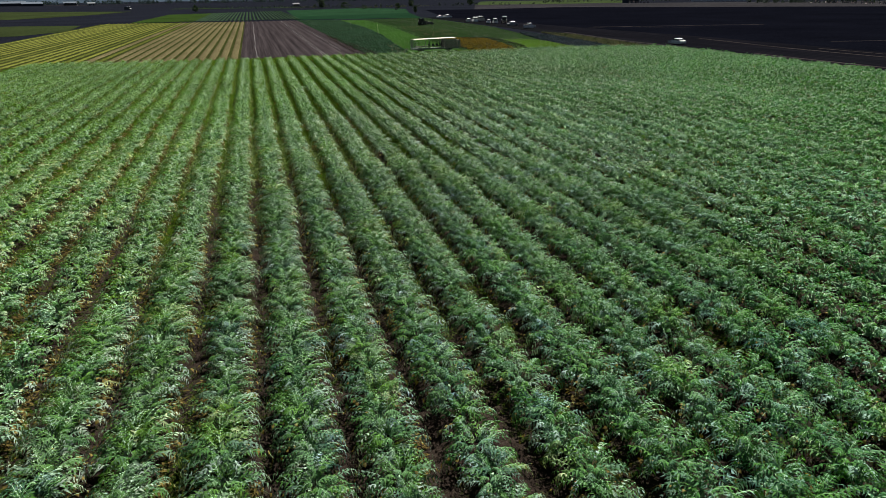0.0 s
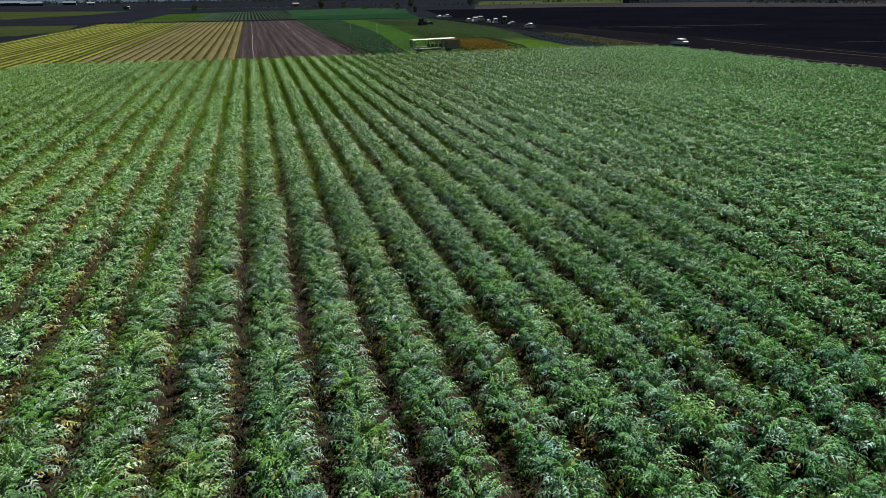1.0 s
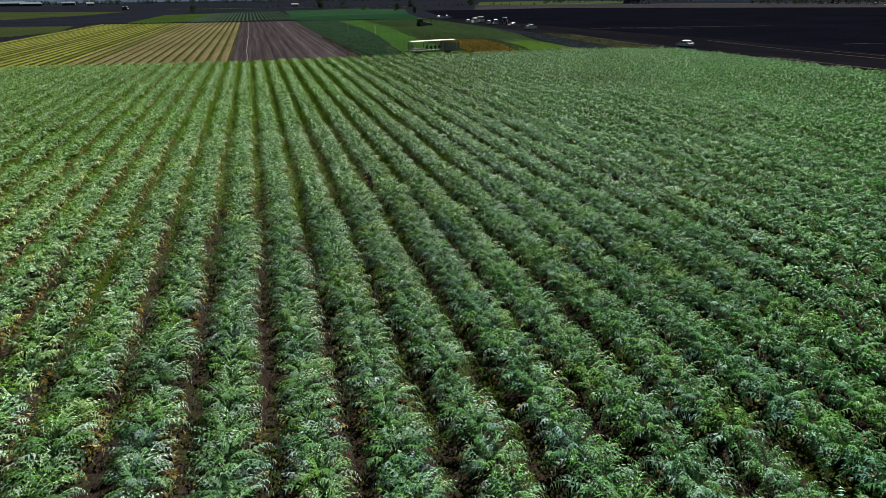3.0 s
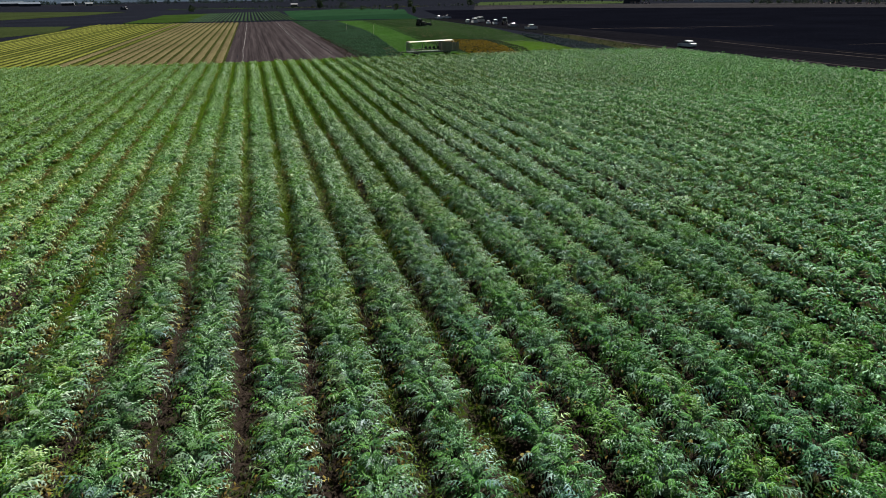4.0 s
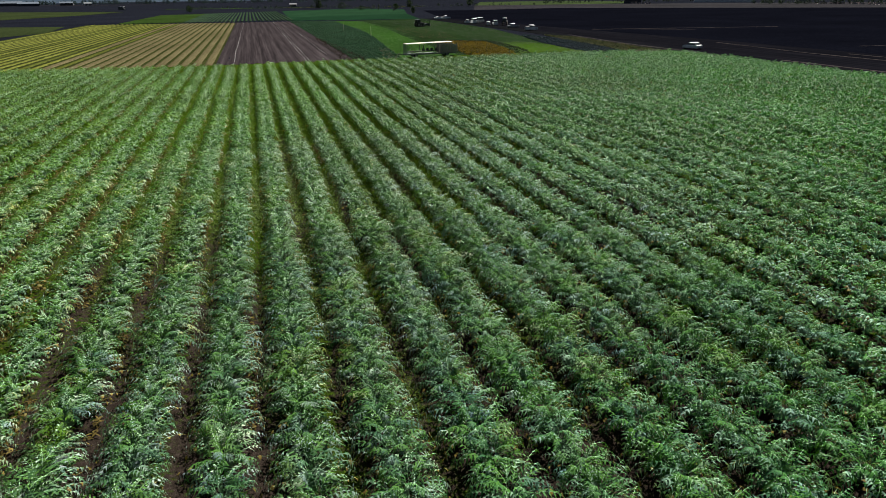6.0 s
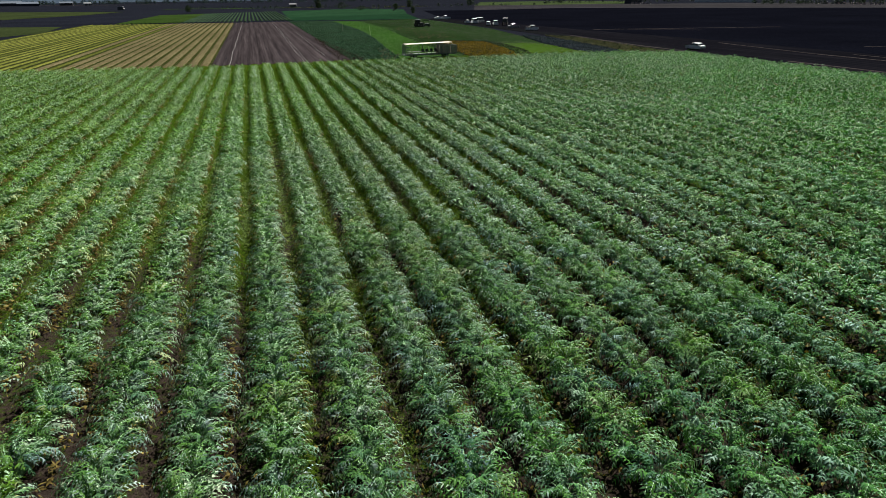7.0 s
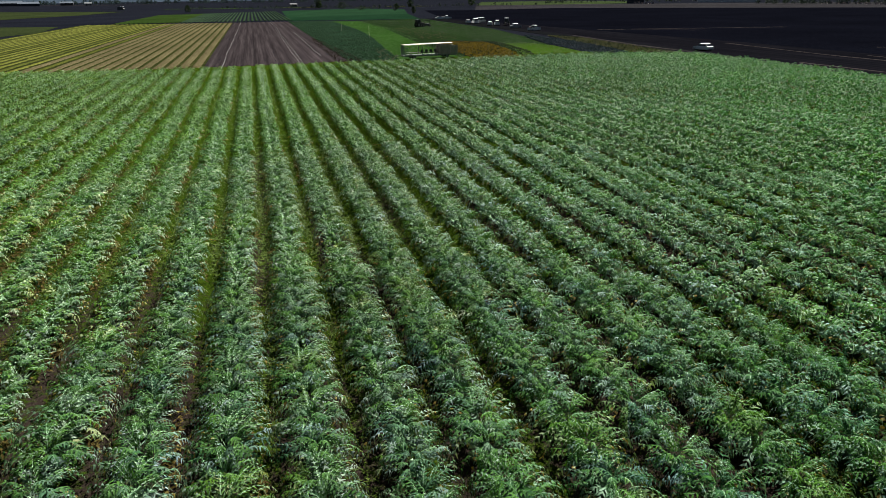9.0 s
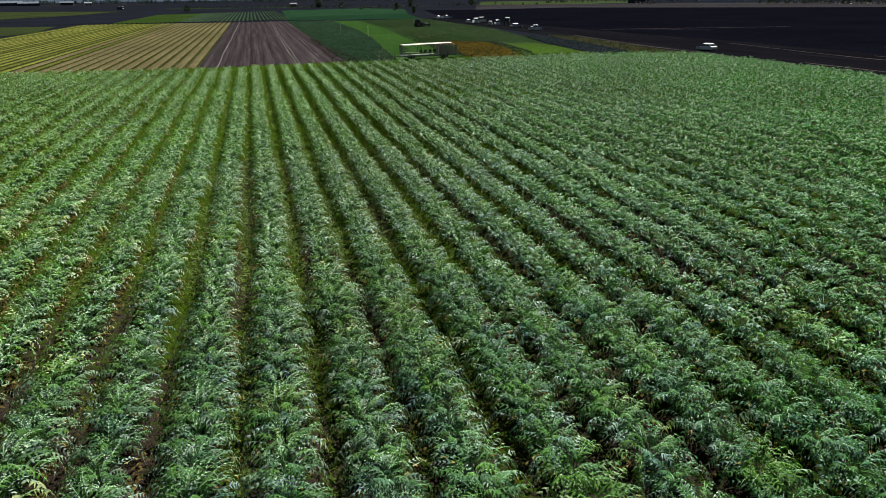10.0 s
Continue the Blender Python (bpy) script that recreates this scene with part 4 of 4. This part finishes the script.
truck = car("farm_truck", DARK, "dark truck with a white top far across bare fields", "far trucks", 9.0, 2.6, 1.7, 3.4, 0.05, 0.98, 0.3, 0.1)
part("top", box(bmesh.new(), -3.9, 3.6, -1.1, 1.1, 3.42, 3.62, 0.1, 0.05), WHITE, truck, "white truck top")
rest(truck, -134, 806, -0.2, -40)


def toolbar():
    """A towed implement frame behind the tractor."""
    c = new("farm_implement")
    tagged(c, "dark towed implement with an upright steel frame behind a tractor", "implement")
    for x in (-1.2, 1.2):
        part("upright", box(bmesh.new(), x - 0.06, x + 0.06, -0.06, 0.06, 0.4, 2.3), DARK, c)
        wheel(c, x, 0.3, 0.4, 0.25)
    part("crossbar", box(bmesh.new(), -1.5, 1.5, -0.08, 0.08, 2.2, 2.35, 0.0, 0.02), DARK, c)
    part("toolbar", box(bmesh.new(), -1.7, 1.7, -0.3, 0.4, 0.4, 0.7, 0.04, 0.02), DARK, c)
    part("seed_box", box(bmesh.new(), -0.9, 0.9, -0.35, 0.25, 0.72, 1.15, -0.06, 0.03), BLUE, c)
    rest(c, 69.3, 246.5, -0.15, 15)


toolbar()


def harvest_trailer():
    """A long roofed harvesting platform standing at the end of the crop."""
    c = new("harvest_trailer")
    tagged(c, "long open harvest trailer with a cream sheet roof", "trailer")
    part("chassis", box(bmesh.new(), -5.6, 5.6, -0.9, 0.9, 0.45, 0.6, 0.0, 0.03), GREY, c)
    part("deck", box(bmesh.new(), -5.7, 5.7, -1.15, 1.15, 0.6, 0.68, 0.0, 0.01), GREY, c)
    part("front_rail", box(bmesh.new(), -5.7, 1.0, -1.22, -1.16, 0.58, 0.84, 0.0, 0.01), SILVER, c, "pale painted rail")
    bm = loft([[(x, -1.25, z - 0.02), (x, 0, z + 0.03), (x, 1.25, z - 0.02), (x, 1.25, z - 0.045), (x, 0, z), (x, -1.25, z - 0.045)] for x, z in ((-5.5, 2.56), (-2.7, 2.60), (0, 2.64), (2.4, 2.66), (4.6, 2.68))])
    part("roof", bm, CANVAS, c, "cream sheet roof")
    for x, z in ((-5.3, 2.53), (-1.9, 2.56), (1.5, 2.61), (4.4, 2.63)):
        for y in (-1.1, 1.1):
            part("post", box(bmesh.new(), x - 0.05, x + 0.05, y - 0.05, y + 0.05, 0.68, z), GREY, c)
    for k in range(6):
        part("end_bar", box(bmesh.new(), -5.66, -5.58, -1.1 + 0.42 * k, -1.02 + 0.42 * k, 0.68, 2.5), SILVER, c, "pale grey upright bar")
    for k in range(3):
        part("side_bar", box(bmesh.new(), -5.6, -4.7, -1.18, -1.12, 0.95 + 0.5 * k, 1.05 + 0.5 * k), SILVER, c, "pale grey side bar")
    for k in range(5):
        x = 1.9 + 0.78 * k
        part("net_panel", box(bmesh.new(), x, x + 0.72, -1.16, -1.1, 0.68, 2.42 - 0.05 * k), NET, c, "grey brown netting")
        part("net_panel", box(bmesh.new(), x, x + 0.72, 1.1, 1.16, 0.68, 2.42 - 0.05 * k), NET, c, "grey brown netting")
    part("rear_panel", box(bmesh.new(), 5.62, 5.7, -1.1, 1.1, 0.68, 2.1), NET, c, "grey brown netting")
    for k in range(4):
        seat = part("seat", box(bmesh.new(), -2.0 + 0.95 * k, -1.4 + 0.95 * k, -0.9, -0.4, 1.15, 1.25, 0.0, 0.02), DARK, c, "dark seat")
        part("seat_back", box(bmesh.new(), -2.0 + 0.95 * k, -1.4 + 0.95 * k, -0.45, -0.38, 1.25, 1.6, 0.0, 0.02), DARK, seat)
        part("seat_stem", box(bmesh.new(), -1.75 + 0.95 * k, -1.65 + 0.95 * k, -0.7, -0.6, 0.68, 1.15), GREY, seat)
    part("belt", box(bmesh.new(), -4.8, 1.4, 0.1, 0.8, 1.0, 1.1, 0.0, 0.02), RUBBER, c, "dark conveyor belt")
    for x in (-3.6, 3.4):
        for y in (-0.95, 0.95):
            wheel(c, x, y, 0.42, 0.28)
    part("drawbar", box(bmesh.new(), -7.2, -5.6, -0.07, 0.07, 0.58, 0.7), DARK, c)
    rest(c, 37.25, 128.5, -0.13, 4.5)
    c.scale.x = 0.93


harvest_trailer()


def stake(x, y, h):
    bm = loft([[(math.cos(a) * r, math.sin(a) * r, z) for a in [k * math.pi / 3 for k in range(6)]] for z, r in ((0, 0.035), (h, 0.025))])
    ob = part("wooden_stake", bm, CRATE, None)
    tagged(ob, "thin pale wooden stake standing in the dark crop", "stake", "field stakes")
    ob.location = (x, y, -0.13)


stake(38, 196, 3.0)
stake(35, 232, 2.2)


# ---- trees ----
def tree(x, y, high, wide, rng, label, mat=None, low=0.15, pointed=0.6):
    """A tapered trunk with limbs and a loose crown of small leaf clumps."""
    c = new("tree")
    tagged(c, label, "tree", "field trees")
    ring = lambda x, y, z, r: [(x + math.cos(a) * r, y + math.sin(a) * r, z) for a in [k * math.pi / 3 for k in range(6)]]
    part("trunk", loft([ring(0, 0, 0, high * 0.035), ring(0.02 * high, 0, high * 0.4, high * 0.024), ring(0, 0, high * 0.9, high * 0.006)]), BARK, c)
    for k in range(5):
        a, z = k * 2.4, high * (0.25 + 0.11 * k)
        e = wide * 0.36
        part("limb", loft([ring(0, 0, z, high * 0.013), ring(math.cos(a) * e, math.sin(a) * e, z + high * 0.16, high * 0.004)]), BARK, c)
    m = 420
    a, q, f = rng.uniform(0, 2 * np.pi, m), rng.uniform(0, 1, m) ** 0.5, rng.uniform(low, 1, m)
    lump = 1 + 0.35 * np.sin(a * 3 + f * 9) * np.cos(f * 13 + a)
    r = wide / 2 * q * lump * np.sin(np.pi * np.clip((f - low) / (1 - low) * 0.86 + 0.13, 0, 1)) ** pointed
    C = np.stack([np.cos(a) * r, np.sin(a) * r, f * high], 1)
    V = (C[:, None] + rng.normal(0, 0.055 * high, (m, 3, 3))).reshape(-1, 3)
    V[:, 2] = np.maximum(V[:, 2], 0.02)
    ob = new("crown", mesh_of("crown", V, np.arange(len(V)).reshape(-1, 3), [mat or FAR_LEAF]))
    ob.parent = c
    c.location = (x, y, -0.2)


for x, y, h, w, text in ((109, 424, 4.6, 3.2, "small dark bushy tree beside the meadow"), (70, 652, 9.0, 7.5, "dark rounded tree at the meadow's end"), (90, 628, 6.0, 13.0, "wide bushy tree at the meadow's end"),
                         (97, 560, 3.4, 8.0, "low spreading bush beside a far track"), (-46, 603, 5.5, 6.5, "lone bushy tree beyond the far rows"), (128, 560, 5.0, 5.0, "small dark tree by the bare field"),
                         (160, 640, 7.0, 7.0, "dark tree by the black field's end"), (232, 660, 8.0, 8.0, "dark rounded tree beyond the black field")):
    tree(x, y, h, w, WOOD_RNG, text)


# ---- far buildings ----
def shed(name, x, y, long, deep, high, turn, wall, roof, label, doors=2):
    """A gabled farm shed: walls, roof, doors, windows."""
    c = new(name)
    tagged(c, label, "building", "far farm buildings")
    L, D = long / 2, deep / 2
    part("wall", box(bmesh.new(), -L, L, -D, D, 0, high), wall, c)
    e = 0.5
    bm = loft([[(sx * (L + e), -D - e, high), (sx * (L + e), 0, high + deep * 0.22), (sx * (L + e), D + e, high), (sx * (L + e), D + e, high + 0.2), (sx * (L + e), 0, high + deep * 0.22 + 0.25), (sx * (L + e), -D - e, high + 0.2)] for sx in (-1, 1)])
    part("roof", bm, roof, c)
    for k in range(doors):
        xd = -L + long * (k + 0.5) / doors
        part("door", box(bmesh.new(), xd - 1.5, xd + 1.5, -D - 0.08, -D + 0.02, 0, min(3.0, high * 0.8)), DARK, c, "dark door")
        part("window", box(bmesh.new(), xd + 2.4, xd + 4.0, -D - 0.06, -D + 0.02, high * 0.45, high * 0.75), GLASS, c)
    rest(c, x, y, -0.2, turn)


shed("greenhouse", 545, 640, 66, 16, 5.0, -35, WHITE, WHITE, "long low white greenhouse beyond the black field", 0)
shed("shed", -455, 1600, 40, 16, 5, 20, WALL, ROOF, "distant shed with a blue-grey roof among trees")
shed("shed", -390, 1640, 26, 14, 5, 10, WALL, ROOF, "distant pale shed before a line of trees")
shed("shed", -330, 1560, 14, 10, 4, 15, SILVER, SILVER, "small distant white farm building")
shed("shed", -520, 1680, 60, 18, 6, 15, WALL, ROOF, "long distant blue-grey farm building")
shed("shed", 58, 840, 8, 6, 2.6, -5, WALL, WALL, "white-roofed hut beyond the green meadow", 1)
shed("shed", 420, 640, 18, 10, 4, -30, WALL, ROOF, "low grey hut beyond the black field", 1)


def crate(x, y, turn, tall):
    """A slatted field bin."""
    c = new("field_bin")
    tagged(c, "pale slatted field bin standing beyond the black field", "bin", "bins beyond the black field")
    part("base", box(bmesh.new(), -1.1, 1.1, -0.9, 0.9, 0.0, 0.16), CRATE, c)
    for k in range(3):
        z = 0.2 + k * tall / 3
        for y0 in (-0.9, 0.84):
            part("slat", box(bmesh.new(), -1.1, 1.1, y0, y0 + 0.06, z, z + tall / 3 - 0.06), CRATE, c)
        for x0 in (-1.1, 1.04):
            part("slat", box(bmesh.new(), x0, x0 + 0.06, -0.84, 0.84, z, z + tall / 3 - 0.06), CRATE, c)
    for x0 in (-1.04, 0.94):
        for y0 in (-0.84, 0.74):
            part("post", box(bmesh.new(), x0, x0 + 0.1, y0, y0 + 0.1, 0.16, 0.2 + tall), CRATE, c)
    rest(c, x, y, -0.2, turn)


for k in range(16):
    f = k / 15
    crate(502 - 18 * f + FIELD_RNG.normal(0, 1), 470 - 85 * f + FIELD_RNG.normal(0, 1.5), FIELD_RNG.uniform(0, 90), FIELD_RNG.uniform(1.0, 1.9))
for k in range(6):
    crate(396 + 3.4 * k, 604 - 1.5 * k, FIELD_RNG.uniform(0, 90), FIELD_RNG.uniform(1.2, 2.4))
